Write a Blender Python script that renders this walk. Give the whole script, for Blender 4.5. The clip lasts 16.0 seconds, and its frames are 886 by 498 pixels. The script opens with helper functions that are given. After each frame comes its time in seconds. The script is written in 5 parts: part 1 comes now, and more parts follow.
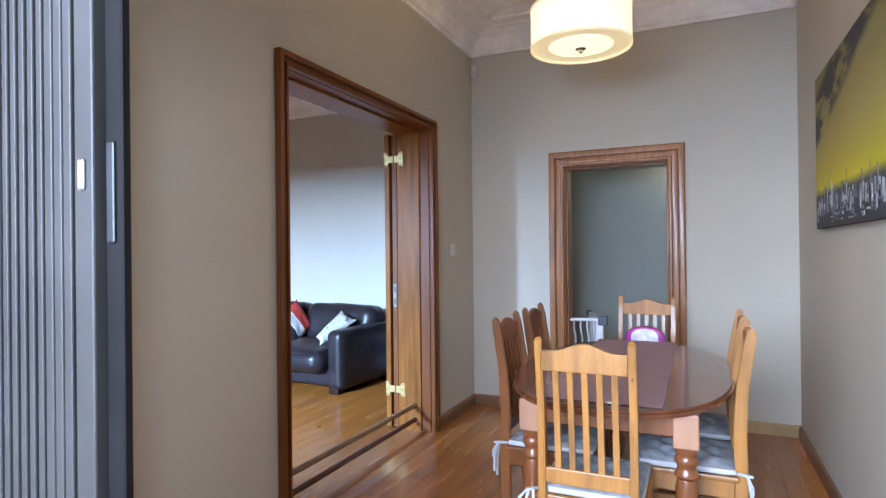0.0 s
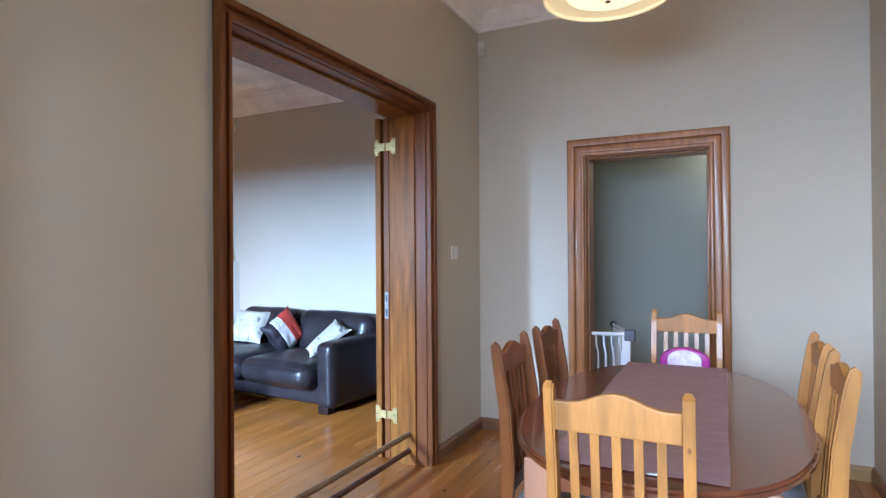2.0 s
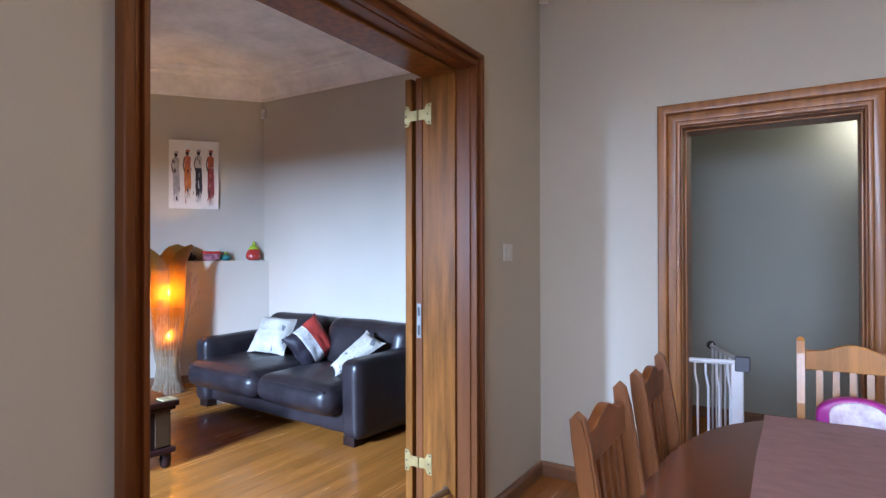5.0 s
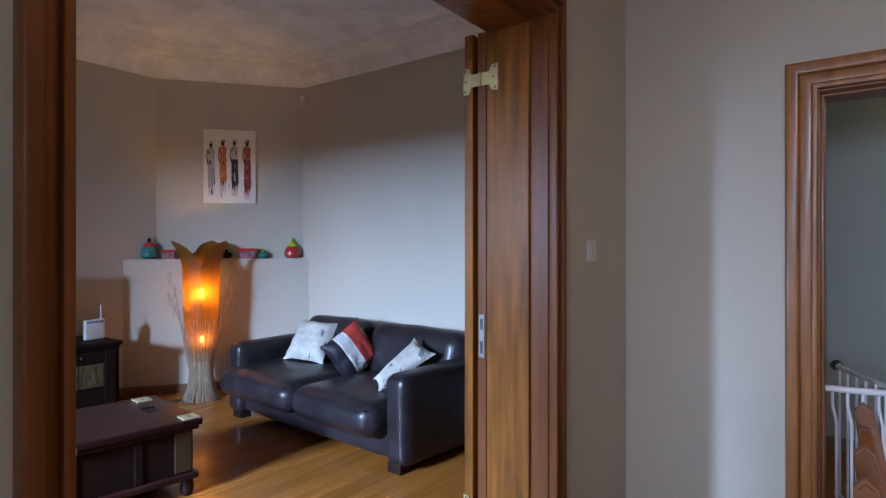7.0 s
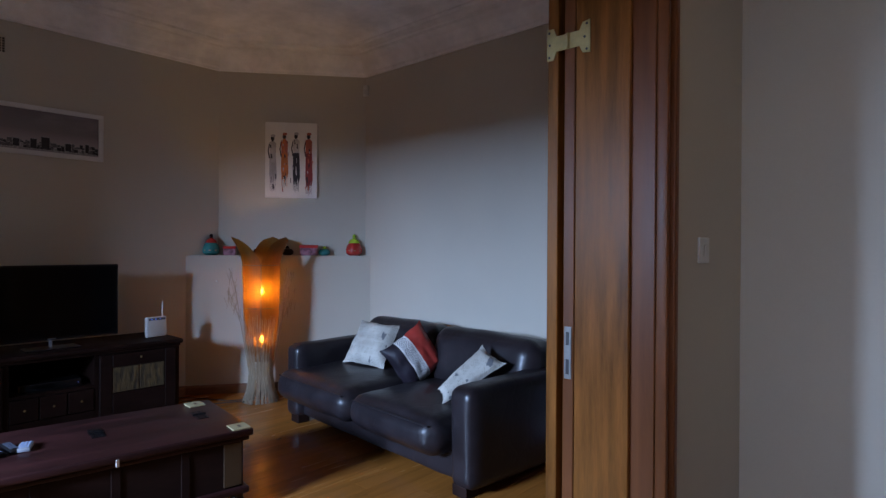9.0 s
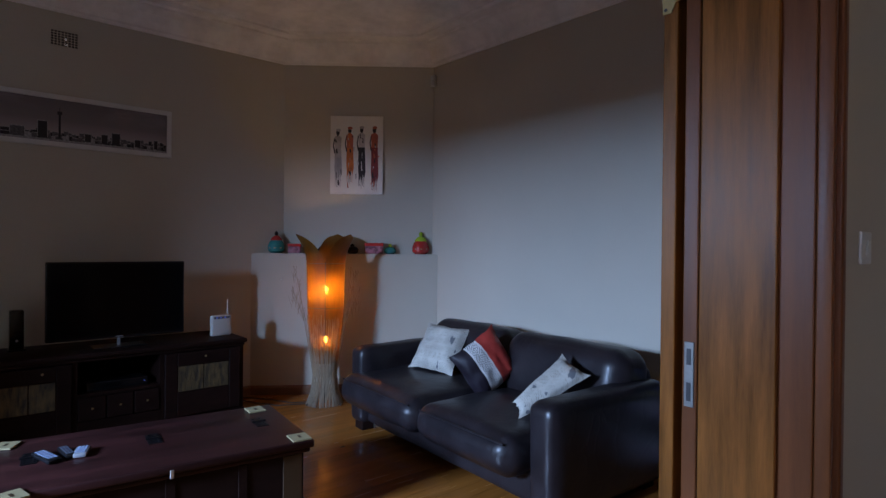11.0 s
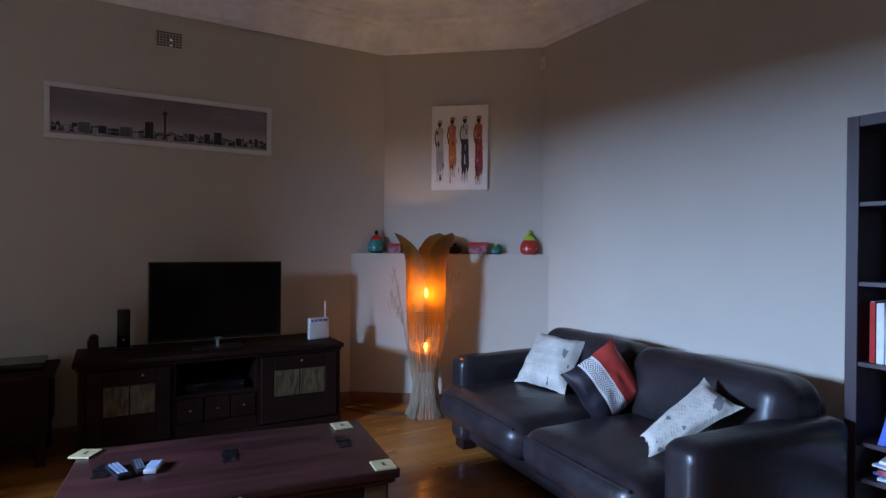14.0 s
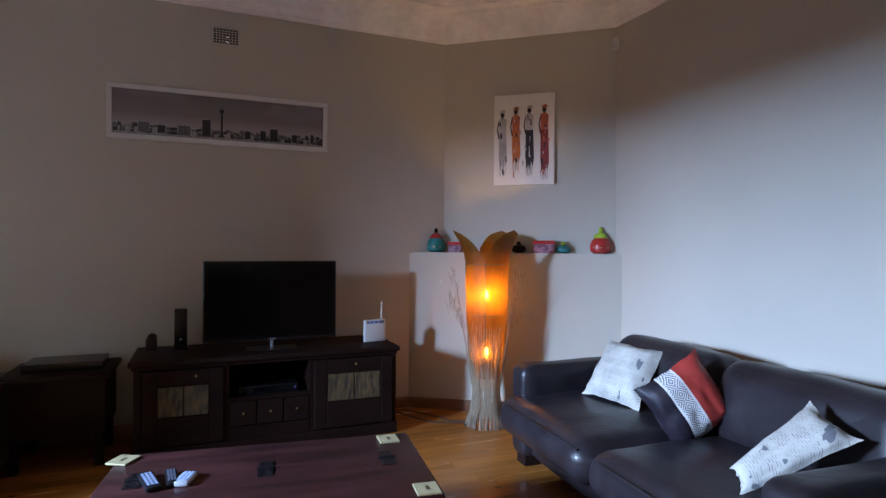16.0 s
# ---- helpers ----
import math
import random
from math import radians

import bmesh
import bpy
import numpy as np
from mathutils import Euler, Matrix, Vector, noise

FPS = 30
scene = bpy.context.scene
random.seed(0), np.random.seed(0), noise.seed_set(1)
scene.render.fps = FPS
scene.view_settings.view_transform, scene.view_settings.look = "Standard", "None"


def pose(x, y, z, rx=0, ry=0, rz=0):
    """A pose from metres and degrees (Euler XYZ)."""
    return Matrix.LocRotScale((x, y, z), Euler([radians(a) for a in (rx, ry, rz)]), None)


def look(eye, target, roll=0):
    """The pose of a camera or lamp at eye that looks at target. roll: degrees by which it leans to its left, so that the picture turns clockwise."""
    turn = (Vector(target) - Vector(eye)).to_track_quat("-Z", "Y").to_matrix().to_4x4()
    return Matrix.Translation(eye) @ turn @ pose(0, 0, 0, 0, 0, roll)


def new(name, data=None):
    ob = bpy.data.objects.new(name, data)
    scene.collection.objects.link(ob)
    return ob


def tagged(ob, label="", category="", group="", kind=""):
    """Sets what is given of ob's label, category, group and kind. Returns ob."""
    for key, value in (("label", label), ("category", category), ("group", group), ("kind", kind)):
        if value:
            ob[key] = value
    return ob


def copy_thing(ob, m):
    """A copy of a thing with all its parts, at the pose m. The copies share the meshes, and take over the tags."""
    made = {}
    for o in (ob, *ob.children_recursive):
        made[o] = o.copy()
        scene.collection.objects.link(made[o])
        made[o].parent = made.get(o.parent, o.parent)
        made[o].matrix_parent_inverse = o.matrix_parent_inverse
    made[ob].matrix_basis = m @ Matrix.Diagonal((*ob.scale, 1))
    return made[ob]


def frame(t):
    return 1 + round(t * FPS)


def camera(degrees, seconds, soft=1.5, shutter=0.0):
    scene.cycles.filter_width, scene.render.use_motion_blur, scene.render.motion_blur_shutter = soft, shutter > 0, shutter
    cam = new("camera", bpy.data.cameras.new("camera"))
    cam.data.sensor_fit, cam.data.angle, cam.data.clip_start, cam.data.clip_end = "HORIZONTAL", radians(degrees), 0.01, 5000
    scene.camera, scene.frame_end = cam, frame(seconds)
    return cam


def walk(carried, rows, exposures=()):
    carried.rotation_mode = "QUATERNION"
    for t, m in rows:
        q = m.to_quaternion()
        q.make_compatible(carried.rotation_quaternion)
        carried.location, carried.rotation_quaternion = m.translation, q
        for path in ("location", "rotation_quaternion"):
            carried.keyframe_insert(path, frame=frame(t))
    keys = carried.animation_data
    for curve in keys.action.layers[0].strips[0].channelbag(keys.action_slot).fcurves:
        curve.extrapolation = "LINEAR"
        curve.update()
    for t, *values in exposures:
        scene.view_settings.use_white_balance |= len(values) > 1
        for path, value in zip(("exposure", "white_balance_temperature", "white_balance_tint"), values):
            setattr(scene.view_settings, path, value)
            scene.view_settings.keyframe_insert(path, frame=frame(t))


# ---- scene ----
cam = camera(75.4, 16.0, soft=1.4)
PATH = [
    (0, (-0.141, 0.558, 1.361), (-0.962, 2.382, 1.367), -0.6),
    (0.5, (-0.161, 0.72, 1.349), (-0.987, 2.542, 1.357), -0.6),
    (1, (-0.199, 0.887, 1.359), (-1.035, 2.704, 1.368), -0.6),
    (1.5, (-0.233, 1.026, 1.354), (-1.085, 2.835, 1.366), -0.5),
    (2, (-0.286, 1.189, 1.37), (-1.166, 2.985, 1.381), -0.4),
    (2.5, (-0.327, 1.333, 1.381), (-1.243, 3.111, 1.387), -0.4),
    (3, (-0.39, 1.464, 1.362), (-1.325, 3.232, 1.376), -0.3),
    (5.5, (-0.746, 2.127, 1.373), (-1.825, 3.81, 1.381), -0.1),
    (6, (-0.85, 2.244, 1.376), (-1.961, 3.907, 1.382), -0.1),
    (6.5, (-0.945, 2.346, 1.376), (-2.087, 3.987, 1.381), -0.1),
    (7, (-1.045, 2.438, 1.373), (-2.218, 4.058, 1.375), -0.0),
    (7.5, (-1.134, 2.53, 1.377), (-2.344, 4.122, 1.374), 0.0),
    (8, (-1.2, 2.605, 1.378), (-2.458, 4.159, 1.372), 0.1),
    (10.5, (-1.486, 2.849, 1.362), (-2.947, 4.215, 1.355), 0.6),
    (11, (-1.568, 2.899, 1.36), (-3.069, 4.22, 1.351), 0.6),
    (11.5, (-1.627, 2.962, 1.357), (-3.18, 4.222, 1.348), 0.5),
    (12, (-1.669, 3.003, 1.355), (-3.269, 4.204, 1.344), 0.6),
    (12.5, (-1.71, 3.041, 1.355), (-3.347, 4.189, 1.341), 0.6),
    (13, (-1.79, 3.102, 1.355), (-3.46, 4.203, 1.343), 0.7),
    (13.5, (-1.856, 3.152, 1.354), (-3.554, 4.21, 1.342), 0.7),
    (14, (-1.904, 3.218, 1.345), (-3.634, 4.222, 1.337), 0.5),
    (14.5, (-1.963, 3.272, 1.35), (-3.723, 4.224, 1.339), 0.5),
    (15, (-2.021, 3.328, 1.35), (-3.81, 4.223, 1.338), 0.5),
    (15.5, (-2.067, 3.385, 1.346), (-3.886, 4.218, 1.333), 0.5),
    (16, (-2.102, 3.427, 1.342), (-3.945, 4.204, 1.329), 0.4),
]
EXPOSURE = [(0, -0.56, 7000, 15), (2.5, -0.54, 7000, 15), (5.5, -0.78, 7250, 22), (6.5, -1.17, 7250, 22), (7, -1.36, 7250, 22), (8, -1.76, 7200, 22),
            (10.5, -2.38, 6900, 22), (12, -2.17, 6800, 22), (13, -1.95, 6800, 22), (14.5, -1.63, 6950, 22), (16, -1.25, 7150, 22)]
walk(cam, [(t, look(eye, target, roll)) for t, eye, target, roll in PATH], EXPOSURE)

# ---- world and lights ----
world = bpy.data.worlds.new("sky")
scene.world = world
world.use_nodes = True
wn = world.node_tree.nodes
sky = wn.new("ShaderNodeTexSky")
sky.sky_type, sky.sun_disc = "NISHITA", False
sky.sun_elevation, sky.sun_rotation = radians(35), radians(150)
wn["Background"].inputs["Strength"].default_value = 0.08
world.node_tree.links.new(sky.outputs["Color"], wn["Background"].inputs["Color"])


def lamp(name, kind, m, power, colour, **more):
    data = bpy.data.lights.new(name, kind)
    data.energy, data.color = power, colour
    for key, value in more.items():
        if key == "shape":
            data.shape = value
        elif key == "size":
            data.size = value
        elif key == "size_y":
            data.size_y = value
        elif key == "radius":
            data.shadow_soft_size = value
        elif key == "angle":
            data.angle = value
    ob = new(name, data)
    ob.matrix_world = m
    return ob


SKYBLUE = (0.345, 0.605, 1.03)
SHELTERED = (0.475, 0.69, 1.04)
# sky light in front of the stoep opening and the living room window
lamp("sky_over_stoep", "AREA", look((-0.85, -1.4, 2.0), (-0.45, 5.0, 1.5)), 980, SHELTERED, shape="RECTANGLE", size=2.3, size_y=1.6)
lamp("sky_over_garden", "AREA", look((-3.95, -1.0, 2.22), (-3.95, 5.0, 1.9)), 5000, SKYBLUE, shape="RECTANGLE", size=1.0, size_y=0.8)
lamp("overcast_sun", "SUN", look((3, -8, 9), (0, 0, 0)), 0.6, (1.0, 0.96, 0.9), angle=radians(12))
lamp("pendant_bulb", "POINT", pose(-0.70, 3.60, 2.52), 20, (1.0, 0.80, 0.53), radius=0.08)
lamp("pendant_disc_glow", "AREA", look((-0.705, 3.60, 2.4212), (-0.705, 3.601, 0.0)), 10, (1.0, 0.84, 0.58), shape="DISK", size=0.32)
lamp("shade_bulb_upper", "POINT", pose(-5.855, 5.360, 0.985), 50, (1.0, 0.60, 0.20), radius=0.03)
lamp("shade_bulb_lower", "POINT", pose(-5.855, 5.360, 0.565), 13, (1.0, 0.60, 0.20), radius=0.03)
# Unseen warm source without a fixture, for the orange glow on the west wall.
lamp("unseen_corner_glow", "POINT", pose(-6.0, 1.35, 1.35), 1.3, (1.0, 0.60, 0.36), radius=0.1)
lamp("hall_bulb", "POINT", pose(-0.12, 7.0, 2.31), 17, (0.92, 1.0, 0.96), radius=0.06)

# ---- materials ----


def mat(name, colour, rough=0.5, metal=0.0, scale=8.0, vary=0.15, bump=0.1, fine=120.0, stretch=(1, 1, 1), second=None, coat=0.0, emit=0.0, glow=None, island=0.0, rand=0.0, spec=0.5):
    """Two scales of noise over a base colour, with bump; stretch gives grain."""
    m = bpy.data.materials.new(name)
    m.use_nodes = True
    nodes, links = m.node_tree.nodes, m.node_tree.links
    b = nodes["Principled BSDF"]
    tc, mp = nodes.new("ShaderNodeTexCoord"), nodes.new("ShaderNodeMapping")
    mp.inputs["Scale"].default_value = stretch
    links.new(tc.outputs["Object"], mp.inputs["Vector"])
    where = mp.outputs["Vector"]
    if rand:
        info, add = nodes.new("ShaderNodeObjectInfo"), nodes.new("ShaderNodeVectorMath")
        mul = nodes.new("ShaderNodeMath")
        mul.operation, mul.inputs[1].default_value = "MULTIPLY", 37.0
        links.new(info.outputs["Random"], mul.inputs[0])
        links.new(mp.outputs["Vector"], add.inputs[0])
        links.new(mul.outputs[0], add.inputs[1])
        where = add.outputs[0]
    big, small = nodes.new("ShaderNodeTexNoise"), nodes.new("ShaderNodeTexNoise")
    big.inputs["Scale"].default_value, small.inputs["Scale"].default_value = scale, fine
    big.inputs["Detail"].default_value = 4
    links.new(where, big.inputs["Vector"])
    links.new(where, small.inputs["Vector"])
    ramp = nodes.new("ShaderNodeValToRGB")
    lo = [c * (1 - vary) for c in colour]
    hi = list(second) if second else [min(1, c * (1 + vary)) for c in colour]
    ramp.color_ramp.elements[0].color, ramp.color_ramp.elements[1].color = (*lo, 1), (*hi, 1)
    ramp.color_ramp.elements[0].position, ramp.color_ramp.elements[1].position = 0.3, 0.7
    mixf = nodes.new("ShaderNodeMath")
    mixf.operation = "MULTIPLY_ADD"
    mixf.inputs[1].default_value = 0.25
    links.new(small.outputs["Fac"], mixf.inputs[0])
    sub = nodes.new("ShaderNodeMath")
    sub.operation, sub.inputs[1].default_value = "SUBTRACT", 0.125
    links.new(big.outputs["Fac"], sub.inputs[0])
    links.new(sub.outputs[0], mixf.inputs[2])
    links.new(mixf.outputs[0], ramp.inputs["Fac"])
    colour_out = ramp.outputs["Color"]
    if rand:
        hsv = nodes.new("ShaderNodeHueSaturation")
        span = nodes.new("ShaderNodeMapRange")
        span.inputs["To Min"].default_value, span.inputs["To Max"].default_value = 1 - rand, 1 + rand
        links.new(info.outputs["Random"], span.inputs["Value"])
        links.new(span.outputs[0], hsv.inputs["Value"])
        links.new(colour_out, hsv.inputs["Color"])
        colour_out = hsv.outputs["Color"]
    links.new(colour_out, b.inputs["Base Color"])
    rr = nodes.new("ShaderNodeMapRange")
    rr.inputs["To Min"].default_value, rr.inputs["To Max"].default_value = max(0.02, rough - 0.08), min(1, rough + 0.08)
    links.new(big.outputs["Fac"], rr.inputs["Value"])
    links.new(rr.outputs[0], b.inputs["Roughness"])
    b.inputs["Metallic"].default_value = metal
    b.inputs["Specular IOR Level"].default_value = spec
    if coat:
        b.inputs["Coat Weight"].default_value, b.inputs["Coat Roughness"].default_value = coat, 0.12
    if bump:
        bp = nodes.new("ShaderNodeBump")
        bp.inputs["Strength"].default_value, bp.inputs["Distance"].default_value = bump, 0.01
        links.new(mixf.outputs[0], bp.inputs["Height"])
        links.new(bp.outputs["Normal"], b.inputs["Normal"])
    if emit:
        b.inputs["Emission Strength"].default_value = emit
        b.inputs["Emission Color"].default_value = (*(glow or colour), 1)
    return m


WALL = mat("wall_paint", (0.500, 0.444, 0.362), 0.75, scale=1.6, vary=0.035, bump=0.06, fine=90)
HALL = mat("hall_paint", (0.38, 0.40, 0.355), 0.7, scale=1.6, vary=0.04, bump=0.06, fine=90)
PLASTER = mat("ceiling_plaster", (0.90, 0.85, 0.82), 0.8, scale=3.5, vary=0.10, bump=0.9, fine=14)
PINE_FLOOR = mat("pine_floor", (0.31, 0.104, 0.020), 0.25, scale=4.0, vary=0.2, bump=0.035, fine=60, stretch=(5, 0.35, 1), coat=0.12, rand=0.13, spec=0.4)


def knotted(m, scale, size, ink):
    """Scatters small dark knots with a soft ring over a plank's colour."""
    nodes, links = m.node_tree.nodes, m.node_tree.links
    bsdf = nodes["Principled BSDF"]
    base = bsdf.inputs["Base Color"].links[0].from_socket
    tc, info, mul, add = nodes.new("ShaderNodeTexCoord"), nodes.new("ShaderNodeObjectInfo"), nodes.new("ShaderNodeMath"), nodes.new("ShaderNodeVectorMath")
    mul.operation, mul.inputs[1].default_value = "MULTIPLY", 91.0
    links.new(info.outputs["Random"], mul.inputs[0])
    links.new(tc.outputs["Object"], add.inputs[0])
    links.new(mul.outputs[0], add.inputs[1])
    squash = nodes.new("ShaderNodeMapping")
    squash.inputs["Scale"].default_value = scale
    links.new(add.outputs[0], squash.inputs["Vector"])
    cell, fade, mix = nodes.new("ShaderNodeTexVoronoi"), nodes.new("ShaderNodeMapRange"), nodes.new("ShaderNodeMix")
    cell.inputs["Scale"].default_value = 1.0
    links.new(squash.outputs[0], cell.inputs["Vector"])
    fade.inputs["From Min"].default_value, fade.inputs["From Max"].default_value = size * 0.4, size
    fade.inputs["To Min"].default_value, fade.inputs["To Max"].default_value = 0.85, 0.0
    links.new(cell.outputs["Distance"], fade.inputs["Value"])
    mix.data_type = "RGBA"
    links.new(fade.outputs[0], mix.inputs["Factor"])
    links.new(base, mix.inputs["A"])
    mix.inputs["B"].default_value = (*ink, 1)
    links.new(mix.outputs["Result"], bsdf.inputs["Base Color"])


knotted(PINE_FLOOR, (4.5, 2.6, 4.5), 0.085, (0.07, 0.022, 0.006))
FRAME_WOOD = mat("varnished_meranti", (0.30, 0.108, 0.028), 0.42, scale=3.0, vary=0.32, bump=0.05, fine=30, stretch=(9, 9, 0.8), coat=0.2)
FRAME_BOARD = mat("golden_board", (0.215, 0.074, 0.015), 0.36, scale=3.6, vary=0.38, bump=0.06, fine=34, stretch=(9, 9, 0.7), spec=0.14)
RED_WOOD = mat("red_brown_varnish", (0.165, 0.050, 0.014), 0.4, scale=2.4, vary=0.22, bump=0.04, fine=30, stretch=(8, 8, 0.6), spec=0.22)
SKIRT = mat("skirting_wood", (0.17, 0.075, 0.036), 0.4, scale=4.0, vary=0.3, bump=0.05, fine=40, coat=0.15)
SKIRT_PALE = mat("skirting_pale_wood", (0.36, 0.22, 0.09), 0.4, scale=4.0, vary=0.2, bump=0.05, fine=40)
STEEL_GREY = mat("grey_powdercoat", (0.046, 0.041, 0.039), 0.55, 0.1, scale=6, vary=0.1, bump=0.03)
CHANNEL = mat("black_channel", (0.010, 0.008, 0.008), 0.6, scale=8, vary=0.2, bump=0.03, spec=0.15)
BLACK = mat("black_metal", (0.02, 0.02, 0.022), 0.45, scale=8, vary=0.2, bump=0.03)
WHITE_PLASTIC = mat("white_plastic", (0.62, 0.60, 0.56), 0.4, scale=10, vary=0.04, bump=0.02)
CONCRETE = mat("paving", (0.34, 0.32, 0.29), 0.85, scale=3, vary=0.2, bump=0.3)
GRASS = mat("dry_lawn", (0.07, 0.09, 0.04), 0.9, scale=2, vary=0.4, bump=0.5)

# ---- geometry helpers ----


def thing(name, label, category, m=None, group="", kind=""):
    ob = tagged(new(name), label, category, group, kind)
    ob.empty_display_size = 0.1
    if m is not None:
        ob.matrix_world = m
    return ob


def part(name, bm, material, parent=None, label="", smooth=False):
    mesh = bpy.data.meshes.new(name)
    bmesh.ops.recalc_face_normals(bm, faces=bm.faces)
    bm.to_mesh(mesh)
    bm.free()
    mesh.materials.append(material)
    if smooth:
        mesh.polygons.foreach_set("use_smooth", [True] * len(mesh.polygons))
        mesh.set_sharp_from_angle(angle=radians(40))
    ob = new(name, mesh)
    ob.parent = parent
    if label:
        ob["label"] = label
    return ob


def structure(name, bm, material, label, category, smooth=False):
    ob = part(name, bm, material, None, "", smooth)
    return tagged(ob, label, category, "", "structure")


def join(bm, other, m=None):
    """Adds the bmesh other, moved by m, to bm."""
    if m is not None:
        other.transform(m)
    mesh = bpy.data.meshes.new("tmp")
    other.to_mesh(mesh)
    other.free()
    bm.from_mesh(mesh)
    bpy.data.meshes.remove(mesh)
    return bm


def box(x0, x1, y0, y1, z0, z1, bevel=0.0, seg=1, bm=None, m=None):
    b = bmesh.new()
    bmesh.ops.create_cube(b, size=1)
    for v in b.verts:
        v.co = ((x0 + x1) / 2 + v.co.x * (x1 - x0), (y0 + y1) / 2 + v.co.y * (y1 - y0), (z0 + z1) / 2 + v.co.z * (z1 - z0))
    if bevel:
        bmesh.ops.bevel(b, geom=b.edges[:], offset=bevel, segments=seg, affect="EDGES", profile=0.5)
    if m is not None and bm is None:
        b.transform(m)
    return join(bm, b, m) if bm is not None else b


def prism(points, depth, bevel=0.0, seg=1, bm=None, m=None):
    """A flat outline in x and z, pushed along y by depth."""
    b = bmesh.new()
    f = b.faces.new([b.verts.new((x, 0, z)) for x, z in points])
    out = bmesh.ops.extrude_face_region(b, geom=[f])
    bmesh.ops.translate(b, vec=(0, depth, 0), verts=[g for g in out["geom"] if isinstance(g, bmesh.types.BMVert)])
    bmesh.ops.recalc_face_normals(b, faces=b.faces)
    if bevel:
        bmesh.ops.bevel(b, geom=[e for e in b.edges if abs(e.verts[0].co.y - e.verts[1].co.y) < 1e-6], offset=bevel, segments=seg, affect="EDGES", profile=0.5)
    if m is not None and bm is None:
        b.transform(m)
    return join(bm, b, m) if bm is not None else b


def lathe(profile, seg=24, bm=None, m=None):
    b = bmesh.new()
    rings = [[b.verts.new((r * math.cos(2 * math.pi * k / seg), r * math.sin(2 * math.pi * k / seg), z)) for k in range(seg)] for r, z in profile]
    for a, c in zip(rings, rings[1:]):
        for k in range(seg):
            b.faces.new((a[k], a[(k + 1) % seg], c[(k + 1) % seg], c[k]))
    b.faces.new(rings[0][::-1])
    b.faces.new(rings[-1])
    if m is not None and bm is None:
        b.transform(m)
    return join(bm, b, m) if bm is not None else b


def tube(points, radius, seg=8, bm=None, taper=1.0):
    b = bmesh.new()
    pts = [Vector(p) for p in points]
    rings = []
    for i, p in enumerate(pts):
        way = (pts[min(i + 1, len(pts) - 1)] - pts[max(i - 1, 0)]).normalized()
        side = way.cross(Vector((0.31, 0.77, 0.55))).normalized()
        up = way.cross(side)
        r = radius * (1 + (taper - 1) * i / max(1, len(pts) - 1))
        rings.append([b.verts.new(p + r * (math.cos(2 * math.pi * k / seg) * side + math.sin(2 * math.pi * k / seg) * up)) for k in range(seg)])
    for a, c in zip(rings, rings[1:]):
        for k in range(seg):
            b.faces.new((a[k], a[(k + 1) % seg], c[(k + 1) % seg], c[k]))
    b.faces.new(rings[0][::-1])
    b.faces.new(rings[-1])
    return join(bm, b) if bm is not None else b


def offset_loop(points, d):
    """A closed outline, counter-clockwise, moved inwards by d with mitred corners."""
    out = []
    n = len(points)
    for i in range(n):
        p, q, r = Vector(points[i - 1]), Vector(points[i]), Vector(points[(i + 1) % n])
        a, c = (q - p).normalized(), (r - q).normalized()
        na, nc = Vector((-a.y, a.x)), Vector((-c.y, c.x))
        bis = (na + nc).normalized()
        out.append(q + bis * (d / max(0.2, bis.dot(na))))
    return out


def run_round(outline, profile, skip=()):
    """Sweeps a profile of (inward, z) round an outline; skip names the sides that stay bare."""
    b = bmesh.new()
    loops = [[b.verts.new((p.x, p.y, z)) for p in offset_loop(outline, d)] for d, z in profile]
    n = len(outline)
    for a, c in zip(loops, loops[1:] + loops[:1]):
        for i in range(n):
            if i not in skip:
                b.faces.new((a[i], a[(i + 1) % n], c[(i + 1) % n], c[i]))
    return b


# ---- plan ----
WEST, EAST, NORTH, SOUTH = -2.0, 0.5, 5.34, 1.22      # dining room faces
LIV_E, LIV_W, LIV_N, LIV_S = -2.262, -6.6, 6.4, 0.9    # living room faces
CL, CR = (-6.6, 5.33), (-5.70, 6.4)                   # corner breast above the ledge
LEDGE_L, LEDGE_R, LEDGE_Z = (-6.6, 5.02), (-5.62, 6.4), 1.284
D_TOP, L_TOP = 3.30, 3.28
LO0, LO1, LO_H = 2.793, 4.452, 2.280                    # opening to the living room along y
FD0, FD1, FD_H = -1.188, -0.358, 2.058                  # doorway to the hall along x

# ---- large structure ----
bm = box(LIV_E, WEST, 0.6, LO0, 0, 3.4)
box(LIV_E, WEST, LO1, 6.7, 0, 3.4, bm=bm)
box(LIV_E, WEST, LO0, LO1, LO_H, 3.4, bm=bm)
structure("wall_between_rooms", bm, WALL, "warm grey painted plaster wall with a wide opening", "wall")
bm = box(WEST, FD0, NORTH, NORTH + 0.26, 0, 3.4)
box(FD1, EAST + 0.3, NORTH, NORTH + 0.26, 0, 3.4, bm=bm)
box(FD0, FD1, NORTH, NORTH + 0.26, FD_H, 3.4, bm=bm)
structure("wall_dining_north", bm, WALL, "pale grey plaster wall with a doorway to the hall", "wall")
structure("wall_dining_east", box(EAST, EAST + 0.3, 0.9, NORTH, 0, 3.4), WALL, "pale grey plaster wall", "wall")
bm = box(WEST, -1.60, SOUTH - 0.28, SOUTH, 0, 3.4)
box(-1.60, EAST, SOUTH - 0.28, SOUTH, 2.15, 3.4, bm=bm)
structure("wall_dining_south", bm, WALL, "plaster wall with a wide door opening to the stoep", "wall")
structure("wall_living_west", box(LIV_W - 0.3, LIV_W, LIV_S - 0.3, 6.7, 0, 3.4), WALL, "warm grey plaster wall behind the television", "wall")
